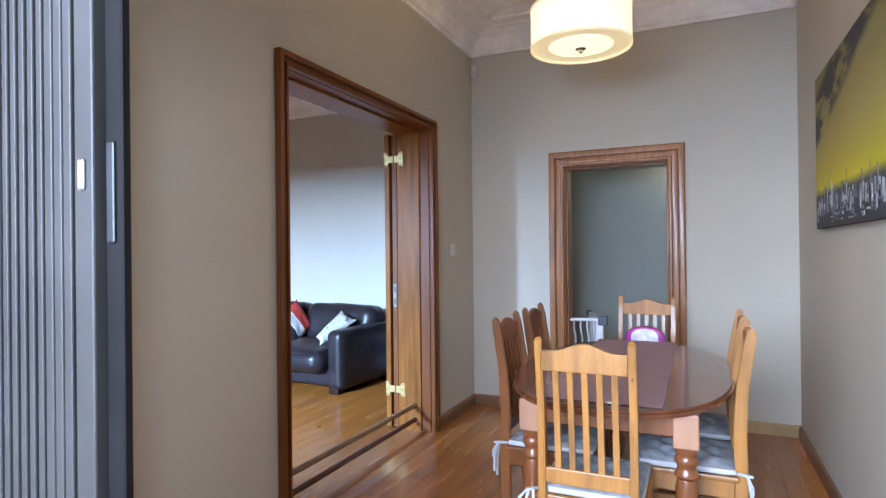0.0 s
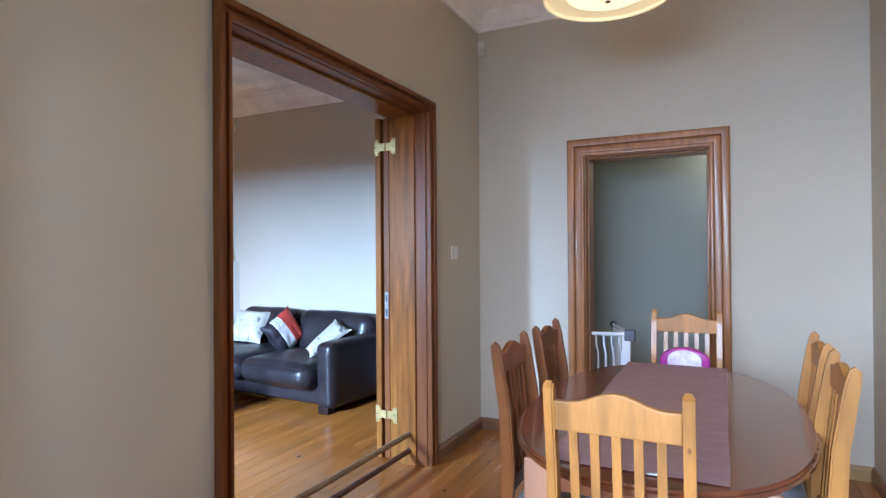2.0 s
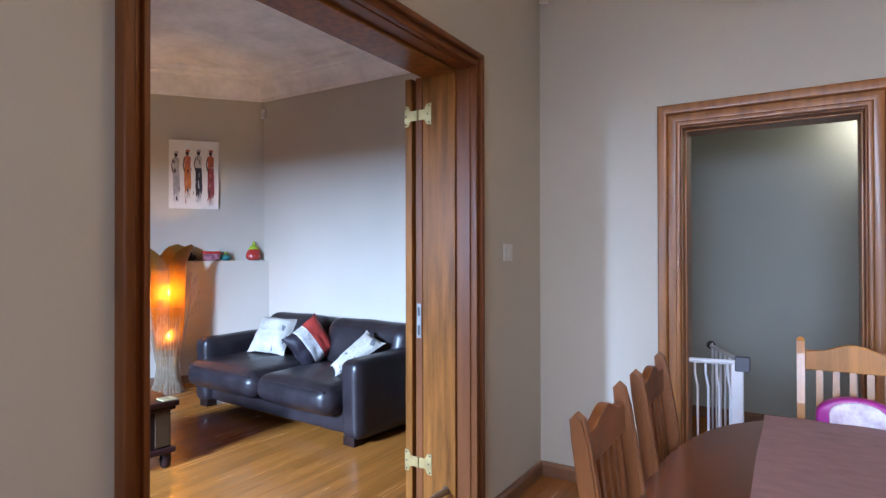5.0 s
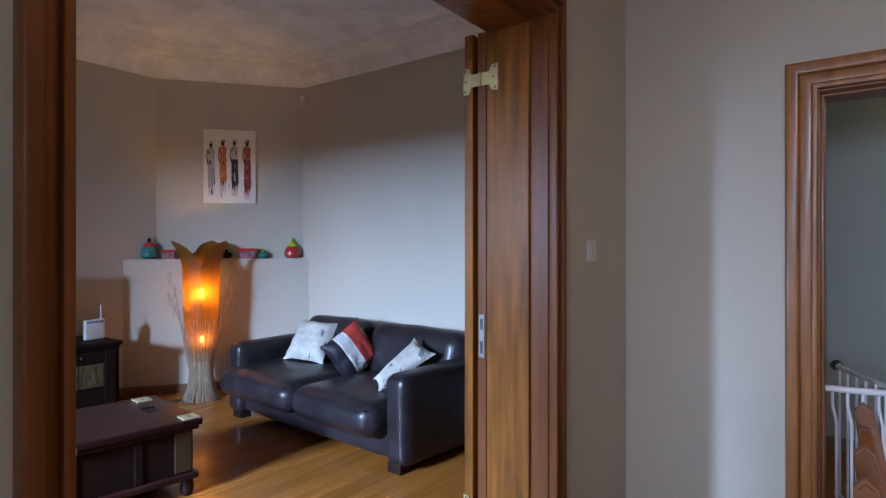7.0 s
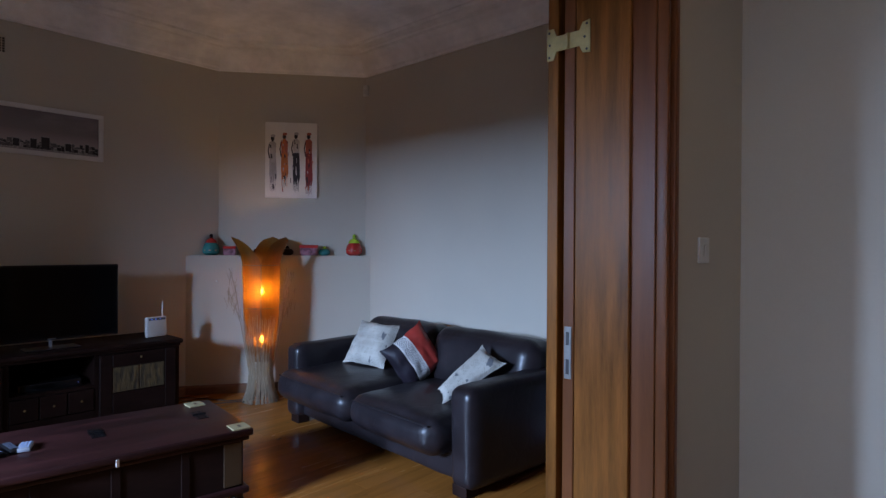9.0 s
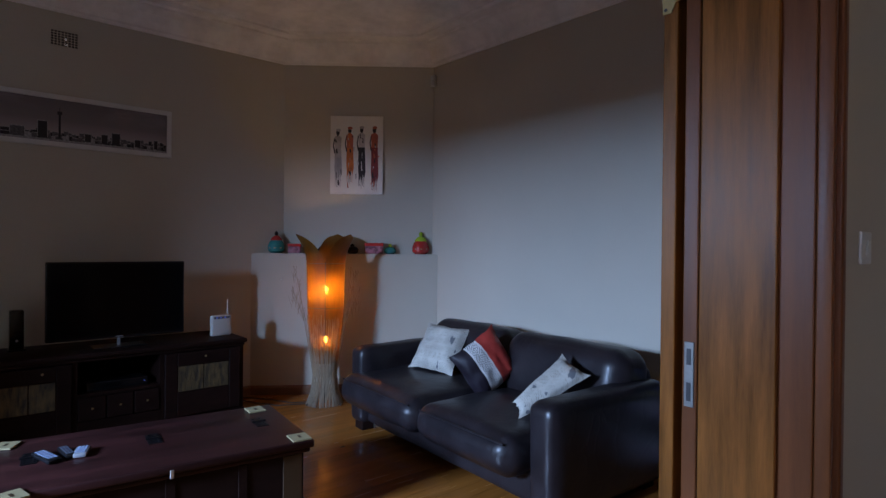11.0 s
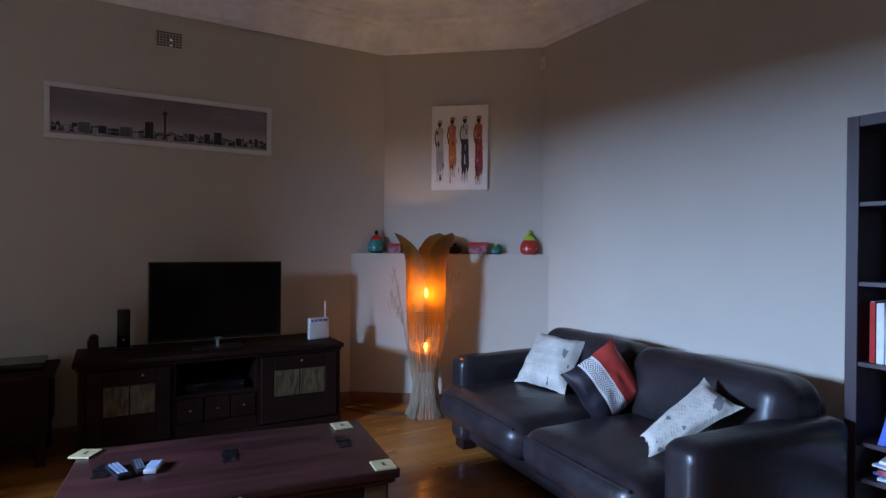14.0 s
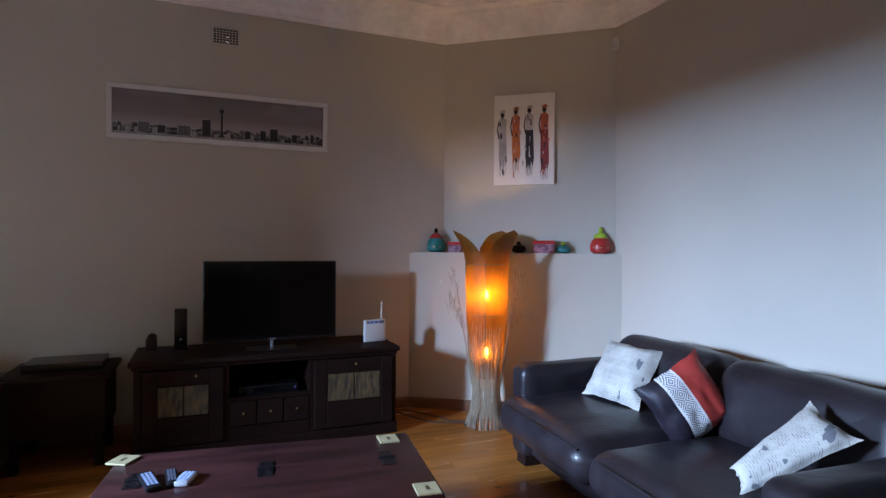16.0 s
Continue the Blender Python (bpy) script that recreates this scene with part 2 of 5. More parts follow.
structure("wall_living_north", box(LIV_W, LIV_E, LIV_N, LIV_N + 0.3, 0, 3.4), WALL, "warm grey plaster wall behind the sofa", "wall")
bm = box(LIV_W, -4.60, LIV_S - 0.3, LIV_S, 0, 3.4)
box(-3.35, LIV_E, LIV_S - 0.3, LIV_S, 0, 3.4, bm=bm)
box(-4.60, -3.35, LIV_S - 0.3, LIV_S, 0, 0.7, bm=bm)
box(-4.60, -3.35, LIV_S - 0.3, LIV_S, 1.97, 3.4, bm=bm)
structure("wall_living_south", bm, WALL, "warm grey plaster wall with a wide window", "wall")


def upright(points, z0, z1):
    b = bmesh.new()
    f = b.faces.new([b.verts.new((x, y, z0)) for x, y in points])
    out = bmesh.ops.extrude_face_region(b, geom=[f])
    bmesh.ops.translate(b, vec=(0, 0, z1 - z0), verts=[g for g in out["geom"] if isinstance(g, bmesh.types.BMVert)])
    return b


structure("wall_corner_breast", upright([(LIV_W + 0.002, CL[1]), (CR[0], LIV_N - 0.002), (LIV_W + 0.002, LIV_N - 0.002)], LEDGE_Z, 3.29), WALL, "grey plaster chimney breast across the corner", "wall")
bm = upright([(LIV_W + 0.002, LEDGE_L[1]), (LEDGE_R[0], LIV_N - 0.002), (LIV_W + 0.002, LIV_N - 0.002)], 0, LEDGE_Z)
bmesh.ops.bevel(bm, geom=[e for e in bm.edges if e.verts[0].co.z > 1 and e.verts[1].co.z > 1], offset=0.008, segments=2, affect="EDGES")
structure("wall_corner_ledge", bm, WALL, "grey plastered corner ledge of a closed fireplace", "ledge")
# hall behind the doorway
bm = box(-3.0, 2.2, 7.2, 7.4, 0, 3.4)
structure("wall_hall_north", bm, HALL, "grey-green painted hall wall", "wall")
structure("wall_hall_west", box(-3.2, -3.0, 6.7, 7.4, 0, 3.4), HALL, "grey-green painted hall wall", "wall")
structure("wall_hall_east", box(2.2, 2.4, 5.6, 7.4, 0, 3.4), HALL, "grey-green painted hall wall", "wall")
structure("wall_hall_south", box(EAST + 0.3, 2.2, NORTH, NORTH + 0.26, 0, 3.4), HALL, "grey-green painted hall wall", "wall")
structure("wall_hall_corner", box(-3.0, WEST - 0.001, 6.7, 6.9, 0, 3.4), HALL, "grey-green painted hall wall", "wall")

DINING = [(WEST, SOUTH), (EAST, SOUTH), (EAST, NORTH), (WEST, NORTH)]
LIVING = [(LIV_W, LIV_S), (LIV_E, LIV_S), (LIV_E, LIV_N), (CR[0], LIV_N), (LIV_W, CL[1])]
LIVING_FLOOR = [(LIV_W, LIV_S), (LIV_E, LIV_S), (LIV_E, LIV_N), (LEDGE_R[0], LIV_N), (LIV_W, LEDGE_L[1])]


def ceiling(name, outline, z_wall, z_top, label):
    """A flat field with a stepped plaster cornice round it, in one mesh."""
    prof = [(0.0, z_wall), (0.018, z_wall), (0.024, z_wall + 0.018), (0.045, z_wall + 0.03), (0.065, z_wall + 0.075), (0.105, z_wall + 0.125), (0.165, z_wall + 0.155),
            (0.205, z_wall + 0.16), (0.212, z_wall + 0.175), (0.30, z_wall + 0.18), (0.306, z_wall + 0.198), (0.33, z_wall + 0.2), (0.36, z_top - 0.01), (0.40, z_top)]
    b = bmesh.new()
    loops = [[b.verts.new((p.x, p.y, z)) for p in offset_loop(outline, d)] for d, z in prof]
    n = len(outline)
    for a, c in zip(loops, loops[1:]):
        for i in range(n):
            b.faces.new((a[i], a[(i + 1) % n], c[(i + 1) % n], c[i]))
    b.faces.new(loops[-1])
    ob = structure(name, b, PLASTER, label, "ceiling")
    return ob


ceiling("ceiling_dining", DINING, 3.08, 3.30, "pale plaster ceiling with a moulded cornice")
ceiling("ceiling_living", LIVING, 3.045, 3.28, "patterned pale plaster ceiling with a moulded cornice")
structure("ceiling_hall", box(-3.2, 2.4, 5.6, 7.4, 3.1, 3.2), PLASTER, "plain white hall ceiling", "ceiling")
structure("roof", box(-7.2, 2.8, -1.2, 7.8, 3.42, 3.6), CONCRETE, "plain roof slab over the rooms and stoep", "roof")

SK = [(0.0, 0.0), (0.02, 0.0), (0.02, 0.065), (0.012, 0.082), (0.0, 0.085)]


def skirting(name, a, c, inward, material, label):
    """A board along the wall from a to c; inward: unit vector off the wall."""
    a, c, n = Vector(a), Vector(c), Vector(inward)
    b = bmesh.new()
    ends = [[b.verts.new((*(p + n * d), z)) for d, z in SK] for p in (a, c)]
    k = len(SK)
    for i in range(k):
        b.faces.new((ends[0][i], ends[0][(i + 1) % k], ends[1][(i + 1) % k], ends[1][i]))
    b.faces.new(ends[0])
    b.faces.new(ends[1][::-1])
    return structure(name, b, material, label, "skirting board")


skirting("baseboard", (WEST, LO1 + 0.1), (WEST, NORTH), (1, 0), SKIRT, "dark varnished wooden skirting board")
skirting("baseboard", (WEST, SOUTH), (WEST, LO0 - 0.1), (1, 0), SKIRT, "dark varnished wooden skirting board")
skirting("baseboard", (WEST, NORTH), (FD0 - 0.1, NORTH), (0, -1), SKIRT, "dark varnished wooden skirting board")
skirting("baseboard", (FD1 + 0.1, NORTH), (EAST, NORTH), (0, -1), SKIRT_PALE, "pale pine skirting board")
skirting("baseboard", (EAST, SOUTH), (EAST, NORTH), (-1, 0), SKIRT, "dark varnished wooden skirting board")
skirting("baseboard", (LIV_W, LIV_S), (LIV_W, LEDGE_L[1]), (1, 0), SKIRT, "dark wooden skirting board")
dv = (Vector(LEDGE_R) - Vector(LEDGE_L)).normalized()
skirting("baseboard", LEDGE_L, LEDGE_R, (dv.y, -dv.x), SKIRT, "dark wooden skirting board under the corner ledge")
skirting("baseboard", (LEDGE_R[0], LIV_N), (LIV_E, LIV_N), (0, -1), SKIRT, "dark wooden skirting board")
skirting("baseboard", (-2.9, 7.2), (2.2, 7.2), (0, -1), SKIRT, "dark wooden skirting board in the hall")


def frame_u(x0, x1, h, y0, y1, grow0, grow1, m, bm=None, bevel=0.004, seg=2):
    """One U-shaped band round an opening x0..x1 of height h, from grow0 to grow1 outside it, y0 to y1 deep."""
    pts = [(x0 - grow1, 0), (x0 - grow1, h + grow1), (x1 + grow1, h + grow1), (x1 + grow1, 0), (x1 + grow0, 0), (x1 + grow0, h + grow0), (x0 - grow0, h + grow0), (x0 - grow0, 0)]
    return prism(pts, y1 - y0, bevel=bevel, seg=seg, bm=bm, m=m @ pose(0, y0, 0))


def architrave(x0, x1, h, m, name, label, k=1.0, wood=None, deep=1.0):
    """Moulded casing round an opening in the local plane y = 0; the moulding stands towards -y."""
    ob = tagged(new(name), label, "door frame", "", "structure")
    wood = wood or FRAME_WOOD
    ob.matrix_world = Matrix.Identity(4)
    part("outer_bead", frame_u(x0, x1, h, -0.034 * k * deep, 0, 0.046 * k, 0.088 * k, m, None, 0.011 * k, 4), wood, ob, "", True)
    part("casing", frame_u(x0, x1, h, -0.017 * k * deep, 0, 0.014 * k, 0.046 * k, m, None, 0.002, 2), wood, ob, "", True)
    part("inner_bead", frame_u(x0, x1, h, -0.027 * k * deep, 0, -0.008, 0.014 * k, m, None, 0.007 * k, 3), wood, ob, "", True)
    return ob


# wide opening to the living room: local x runs along world y
M_LO = Matrix(((0, -1, 0, WEST), (1, 0, 0, 0), (0, 0, 1, 0), (0, 0, 0, 1)))
lo = architrave(LO0, LO1, LO_H, M_LO, "door_frame_living", "varnished reddish wooden frame of the wide opening to the living room", 0.7, RED_WOOD, 1.9)
part("jamb_lining", frame_u(LO0, LO1, LO_H, 0.0, WEST - LIV_E, -0.012, 0.0, M_LO), RED_WOOD, lo)
part("door_stop", frame_u(LO0, LO1, LO_H, 0.076, WEST - LIV_E + 0.004, -0.026, -0.012, M_LO), FRAME_BOARD, lo, "broad golden-brown jamb board")
M_FD = pose(0, NORTH, 0)
fd = architrave(FD0, FD1, FD_H, M_FD, "door_frame_hall", "varnished wooden frame of the hall doorway", 1.28)
part("jamb_lining", frame_u(FD0, FD1, FD_H, 0.0, 0.26, -0.014, 0.0, M_FD), FRAME_WOOD, fd)
part("door_stop", frame_u(FD0, FD1, FD_H, 0.06, 0.22, -0.026, -0.014, M_FD), FRAME_WOOD, fd)

# outside: one ground sheet, stoep slab, and unseen walls added to block light
structure("ground", box(-60, 60, -60, 60, -0.25, -0.15), GRASS, "dull lawn around the house", "ground")
structure("floor_stoep", box(-7.0, 2.6, -1.6, 0.94, -0.15, -0.02), CONCRETE, "grey paved stoep", "floor")
# Unseen baffle: stops each sky lamp from leaking into the other room.
structure("wall_light_baffle", box(-2.2, -2.0, -1.6, 0.6, -0.15, 3.4), WALL, "unseen plaster wall added between the two sky lamps", "wall")
# Unseen; added to hide the sky near the horizon.
structure("wall_sky_cut", box(-12, 8, -5.4, -5.2, -0.15, 2.0), CONCRETE, "unseen grey wall added to cut off the low sky", "wall")

# ---- floors, board by board ----
structure("floor_base", box(-7.0, 2.6, 0.94, 7.6, -0.12, -0.03), CONCRETE, "screed under the boards", "floor")


def board_floor(name, x0, x1, y0, y1, label, width=0.112, cut=None):
    ob = tagged(new(name), label, "floor", "", "structure")
    rnd = random.Random(5)
    count = max(1, round((x1 - x0) / width))
    w = (x1 - x0) / count
    for i in range(count):
        y = y0
        first = True
        while y < y1 - 1e-6:
            length = rnd.uniform(1.6, 3.4) if not first else rnd.uniform(0.7, 2.8)
            first = False
            e = min(y1, y + length)
            if y1 - e < 0.5:
                e = y1
            drop = rnd.uniform(0, 0.0006)
            bm = box(-w / 2 + 0.0005, w / 2 - 0.0005, 0, e - y - 0.0010, -0.03, -drop, 0.0007)
            p = part("floor_board", bm, PINE_FLOOR, ob)
            p.location = (x0 + (i + 0.5) * w, y, 0)
            y = e
    return ob


board_floor("floor_dining", WEST - 0.005, EAST + 0.01, 0.94, NORTH + 0.005, "glossy honey-coloured pine floorboards")
board_floor("floor_living", LIV_W, WEST - 0.005, 0.94, LIV_N, "glossy honey-coloured pine floorboards")
board_floor("floor_hall", -3.0, 2.2, NORTH + 0.005, 7.2, "worn pine floorboards in the hall")

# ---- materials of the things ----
# Darker copy of PINE, with the west chairs' shade put into its colour.
PINE_SHADED = mat("shaded_pine", (0.19, 0.060, 0.016), 0.36, scale=2.5, vary=0.3, bump=0.05, fine=24, stretch=(7, 7, 0.9), coat=0.1, rand=0.12, spec=0.4)
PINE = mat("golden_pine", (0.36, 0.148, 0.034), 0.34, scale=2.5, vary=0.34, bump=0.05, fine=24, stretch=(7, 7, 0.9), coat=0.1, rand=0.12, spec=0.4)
MAHOGANY = mat("red_brown_tabletop", (0.135, 0.036, 0.013), 0.18, scale=2.0, vary=0.25, bump=0.02, fine=30, stretch=(8, 0.7, 2), coat=0.5)
knotted(PINE, (9, 9, 5), 0.055, (0.12, 0.038, 0.010))
TABLE_WOOD = mat("red_pine_table", (0.22, 0.068, 0.022), 0.32, scale=2.5, vary=0.25, bump=0.04, fine=30, stretch=(6, 6, 0.8), coat=0.25)
PALE_BLOCK = mat("pinkish_pine_block", (0.42, 0.20, 0.115), 0.4, scale=2.5, vary=0.15, bump=0.04, fine=30, stretch=(6, 6, 0.8))
RUNNER = mat("mauve_woven_cloth", (0.56, 0.38, 0.42), 0.85, scale=12, vary=0.10, bump=0.3, fine=420, stretch=(1, 2.5, 1))
PAD_GREY = mat("grey_printed_cotton", (0.34, 0.34, 0.35), 0.85, scale=22, vary=0.35, bump=0.25, fine=150)
PAD_WHITE = mat("off_white_cotton", (0.52, 0.50, 0.48), 0.85, scale=9, vary=0.08, bump=0.2, fine=150)
PURPLE = mat("magenta_plastic", (0.36, 0.02, 0.24), 0.35, scale=6, vary=0.08, bump=0.02)
LILAC = mat("lilac_padding", (0.62, 0.46, 0.66), 0.5, scale=16, vary=0.3, bump=0.05, second=(0.85, 0.82, 0.88))
WHITE_METAL = mat("white_enamel", (0.74, 0.75, 0.77), 0.35, scale=8, vary=0.04, bump=0.02)
GREY_PLASTIC = mat("blue_grey_plastic", (0.09, 0.10, 0.13), 0.45, scale=8, vary=0.1, bump=0.02)
BRASS = mat("brass", (0.50, 0.38, 0.17), 0.36, 0.85, scale=14, vary=0.15, bump=0.03)
DULL_STEEL = mat("dull_steel", (0.20, 0.195, 0.18), 0.5, 0.5, scale=14, vary=0.2, bump=0.02)
STEEL = mat("bright_steel", (0.62, 0.60, 0.56), 0.3, 0.9, scale=14, vary=0.1, bump=0.02)
SHADE_OUT = mat("lit_cream_shade", (0.80, 0.74, 0.58), 0.8, scale=14, vary=0.05, bump=0.12, fine=260, stretch=(1, 1, 3), emit=1.5, glow=(1.0, 0.88, 0.62))
DIFFUSER = mat("lit_frosted_disc", (0.82, 0.74, 0.55), 0.6, scale=8, vary=0.04, bump=0.02, emit=1.7, glow=(1.0, 0.88, 0.58))
DIFFUSER_RIM = mat("cream_disc_rim", (0.72, 0.62, 0.40), 0.6, scale=8, vary=0.05, bump=0.02, emit=0.75, glow=(1.0, 0.84, 0.50))
ROD_WOOD = mat("greyed_dowel", (0.24, 0.15, 0.085), 0.5, scale=5, vary=0.2, bump=0.05)
ROD_DARK = mat("dark_red_dowel", (0.10, 0.035, 0.02), 0.45, scale=5, vary=0.2, bump=0.05)

# ---- stoep door: folded trellis gate ----
gate = thing("folding_security_gate", "grey steel trellis gate folded against its wooden jamb", "security gate", pose(0.085, 0, 0))
for i in range(9):
    x = -1.488 + i * 0.027
    w = 0.0085 if i < 6 else 0.0115
    p = part("upright", box(x - w, x + w, 1.225, 1.262, -0.015, 2.12, 0.003, 2), STEEL_GREY, gate)
    if i < 8:
        part("lattice_bar", box(x + 0.0125, x + 0.0145, 1.236, 1.242, 0.05, 2.06, 0.001), STEEL_GREY, gate)
part("lock_stile", box(-1.247, -1.196, 1.222, 1.262, -0.015, 2.12, 0.004, 2), STEEL_GREY, gate)
part("latch", box(-1.232, -1.214, 1.216, 1.2225, 1.475, 1.53, 0.004, 2), STEEL, gate, "bright steel latch plate")
part("lock_case", box(-1.186, -1.164, 1.238, 1.2435, 1.38, 1.56, 0.004, 2), BLACK, gate, "dark lock case")
part("closing_channel", box(-1.193, -1.149, 1.243, 1.262, -0.015, 2.12, 0.003), CHANNEL, gate, "dark steel channel")
gate_frame = tagged(new("door_frame_stoep"), "varnished wooden jamb of the stoep door", "door frame", "", "structure")
part("jamb", box(-1.60, -1.53, 0.95, 1.262, -0.03, 2.15, 0.005, 2), FRAME_WOOD, gate_frame)
part("head", box(-1.53, EAST, 0.95, 1.21, 2.122, 2.15, 0.005, 2), FRAME_WOOD, gate_frame)

# ---- rods across the wide opening ----
for z, y0, m, label in ((0.192, 0.0, ROD_WOOD, "greyed wooden dowel across the foot of the opening"), (0.085, 0.0, ROD_DARK, "dark red dowel low across the opening")):
    rod = thing("barrier_rod", label, "rod", pose(-2.13, (LO0 + LO1) / 2, z), group="rods across the opening")
    part("dowel", tube([(0, LO0 + 0.028 - (LO0 + LO1) / 2, 0), (0, LO1 - 0.028 - (LO0 + LO1) / 2, 0)], 0.017, 12), m, rod, "", True)
    for s in (-1, 1):
        e = s * ((LO1 - LO0) / 2 - 0.030)
        part("end_cap", tube([(0, e, 0), (0, e + s * 0.004, 0)], 0.021, 12), BLACK, rod)

# ---- folded door leaves at the opening ----


def leaf(name, x0, x1, y0, y1, m, label):
    ob = thing(name, label, "door", pose(0, 0, 0), group="folded door leaves")
    part("stile", box(x0, x1, y0, y0 + 0.11, 0.012, 2.262, 0.004, 2), m, ob)
    part("stile", box(x0, x1, y1 - 0.11, y1, 0.012, 2.262, 0.004, 2), m, ob)
    for z0, z1 in ((0.012, 0.22), (1.0, 1.14), (2.14, 2.262)):
        part("rail", box(x0 + 0.001, x1 - 0.001, y0 + 0.11, y1 - 0.11, z0, z1, 0.003), m, ob)
    for z0, z1 in ((0.22, 1.0), (1.14, 2.14)):
        part("panel", box(x0 + 0.014, x1 - 0.014, y0 + 0.11, y1 - 0.11, z0, z1), m, ob)
    return ob


leaf_a = leaf("folding_door_leaf", -2.312, -2.270, 4.4300, 5.21, RED_WOOD, "red-brown varnished door leaf folded back, steel strike plate in its edge")
leaf_b = leaf("folding_door_leaf", -2.374, -2.332, 4.4260, 5.21, FRAME_BOARD, "golden-brown varnished door leaf folded back on brass hinges")
bm = box(-2.304, -2.278, 4.4265, 4.4310, 0.932, 1.108, 0.001)
plate = part("strike_plate", bm, DULL_STEEL, leaf_a, "dull steel strike plate")
for z0, z1 in ((0.948, 0.998), (1.046, 1.090)):
    part("slot", box(-2.297, -2.285, 4.4255, 4.4275, z0, z1), BLACK, plate)


def parliament_hinge(z):
    ob = thing("parliament_hinge", "brass projecting hinge screwed to leaf and jamb", "hinge", pose(0, 0, 0), group="brass hinges")
    out = [(-2.376, -0.054), (-2.376, 0.054), (-2.350, 0.054), (-2.338, 0.026), (-2.252, 0.026), (-2.240, 0.050), (-2.212, 0.054), (-2.212, -0.054), (-2.240, -0.050), (-2.252, -0.026), (-2.338, -0.026), (-2.350, -0.054)]
    part("hinge_plate", prism([(x, z + d) for x, d in out], 0.004, 0.0008, m=pose(0, 4.4215, 0)), BRASS, ob)
    part("knuckle", tube([(-2.294, 4.4200, z - 0.026), (-2.294, 4.4200, z + 0.026)], 0.006, 10), BRASS, ob, "", True)
    for x, d in ((-2.366, 0.042), (-2.366, -0.042), (-2.364, 0.0), (-2.224, 0.042), (-2.224, -0.042), (-2.232, 0.0)):
        part("screw", tube([(x, 4.4225, z + d), (x, 4.4202, z + d)], 0.0045, 8), STEEL_GREY, ob)


parliament_hinge(2.068)
parliament_hinge(0.302)

# ---- switch, alarm eyes ----
sw = thing("light_switch", "white plastic rocker light switch on the wall", "light switch", pose(WEST, 4.862, 1.368))
part("plate", box(0, 0.009, -0.052, 0.052, -0.046, 0.046, 0.004, 2), WHITE_PLASTIC, sw)
part("rocker", box(0.009, 0.013, -0.012, 0.012, -0.022, 0.022, 0.002, 2, m=pose(0, 0, 0, 0, 6, 0)), WHITE_PLASTIC, sw)


def alarm_eye(m):
    ob = thing("motion_sensor", "cream plastic alarm sensor high in the room corner", "alarm sensor", m, group="alarm sensors")
    part("housing", box(-0.03, 0.03, -0.032, 0.0, -0.055, 0.055, 0.012, 3), WHITE_PLASTIC, ob, "", True)
    part("lens", box(-0.02, 0.02, -0.036, -0.028, -0.036, 0.006, 0.004, 2), PAD_WHITE, ob, "milky lens")


alarm_eye(pose(-1.965, 5.325, 2.945, 0, 0, 20))
alarm_eye(pose(-5.67, 6.385, 2.905, 0, 0, 10))

# ---- pendant lamp ----
pend = thing("pendant_lamp", "lit round cream drum pendant lamp with stitched edges", "lamp", pose(-0.705, 3.60, 0))


def ring(r0, r1, z0, z1, seg=64, wave=0.0):
    b = bmesh.new()
    loops = []
    for r, z in ((r1, z0), (r1, z1), (r0, z1), (r0, z0)):
        loops.append([b.verts.new((r * math.cos(2 * math.pi * k / seg), r * math.sin(2 * math.pi * k / seg), z + (wave if k % 2 else 0) * (1 if z == z1 else -1))) for k in range(seg)])
    for a, c in zip(loops, loops[1:] + loops[:1]):
        for k in range(seg):
            b.faces.new((a[k], a[(k + 1) % seg], c[(k + 1) % seg], c[k]))
    return b


part("shade", ring(0.254, 0.258, 2.42, 2.625), SHADE_OUT, pend, "glowing cream fabric", True)
part("stitched_edge", ring(0.252, 0.261, 2.617, 2.627, 180, 0.004), DIFFUSER_RIM, pend, "whip-stitched top edge")
part("stitched_edge", ring(0.252, 0.261, 2.418, 2.428, 180, 0.004), DIFFUSER_RIM, pend, "whip-stitched bottom edge")
part("diffuser_rim", ring(0.165, 0.252, 2.428, 2.434), DIFFUSER_RIM, pend)
part("diffuser", lathe([(0.165, 2.434), (0.165, 2.426), (0.10, 2.424), (0.02, 2.423)], 48), DIFFUSER, pend, "bright frosted disc", True)
part("knob", lathe([(0.006, 2.420), (0.030, 2.417), (0.030, 2.411), (0.014, 2.406), (0.012, 2.392), (0.004, 2.389)], 20), BLACK, pend, "small dark finial", True)
part("stem", tube([(0, 0, 2.60), (0, 0, 3.27)], 0.008), STEEL, pend)
part("spider", box(-0.254, 0.254, -0.004, 0.004, 2.60, 2.606), STEEL, pend)
part("ceiling_cup", lathe([(0.055, 3.30), (0.055, 3.285), (0.04, 3.262), (0.01, 3.255)], 20), STEEL, pend, "", True)

# ---- dining table ----
TX, TY, TA, TB = -0.50, 3.57, 0.495, 0.855


def oval(a, b, n=2.35, seg=72):
    out = []
    for k in range(seg):
        c, s = math.cos(2 * math.pi * k / seg), math.sin(2 * math.pi * k / seg)
        out.append((a * math.copysign(abs(c) ** (2 / n), c), b * math.copysign(abs(s) ** (2 / n), s)))
    return out


def slab(outline, z0, z1, bevel=0.0, seg=3):
    b = upright(outline, z0, z1)
    if bevel:
        bmesh.ops.bevel(b, geom=[e for e in b.edges if abs(e.verts[0].co.z - e.verts[1].co.z) < 1e-6], offset=bevel, segments=seg, affect="EDGES")
    return b


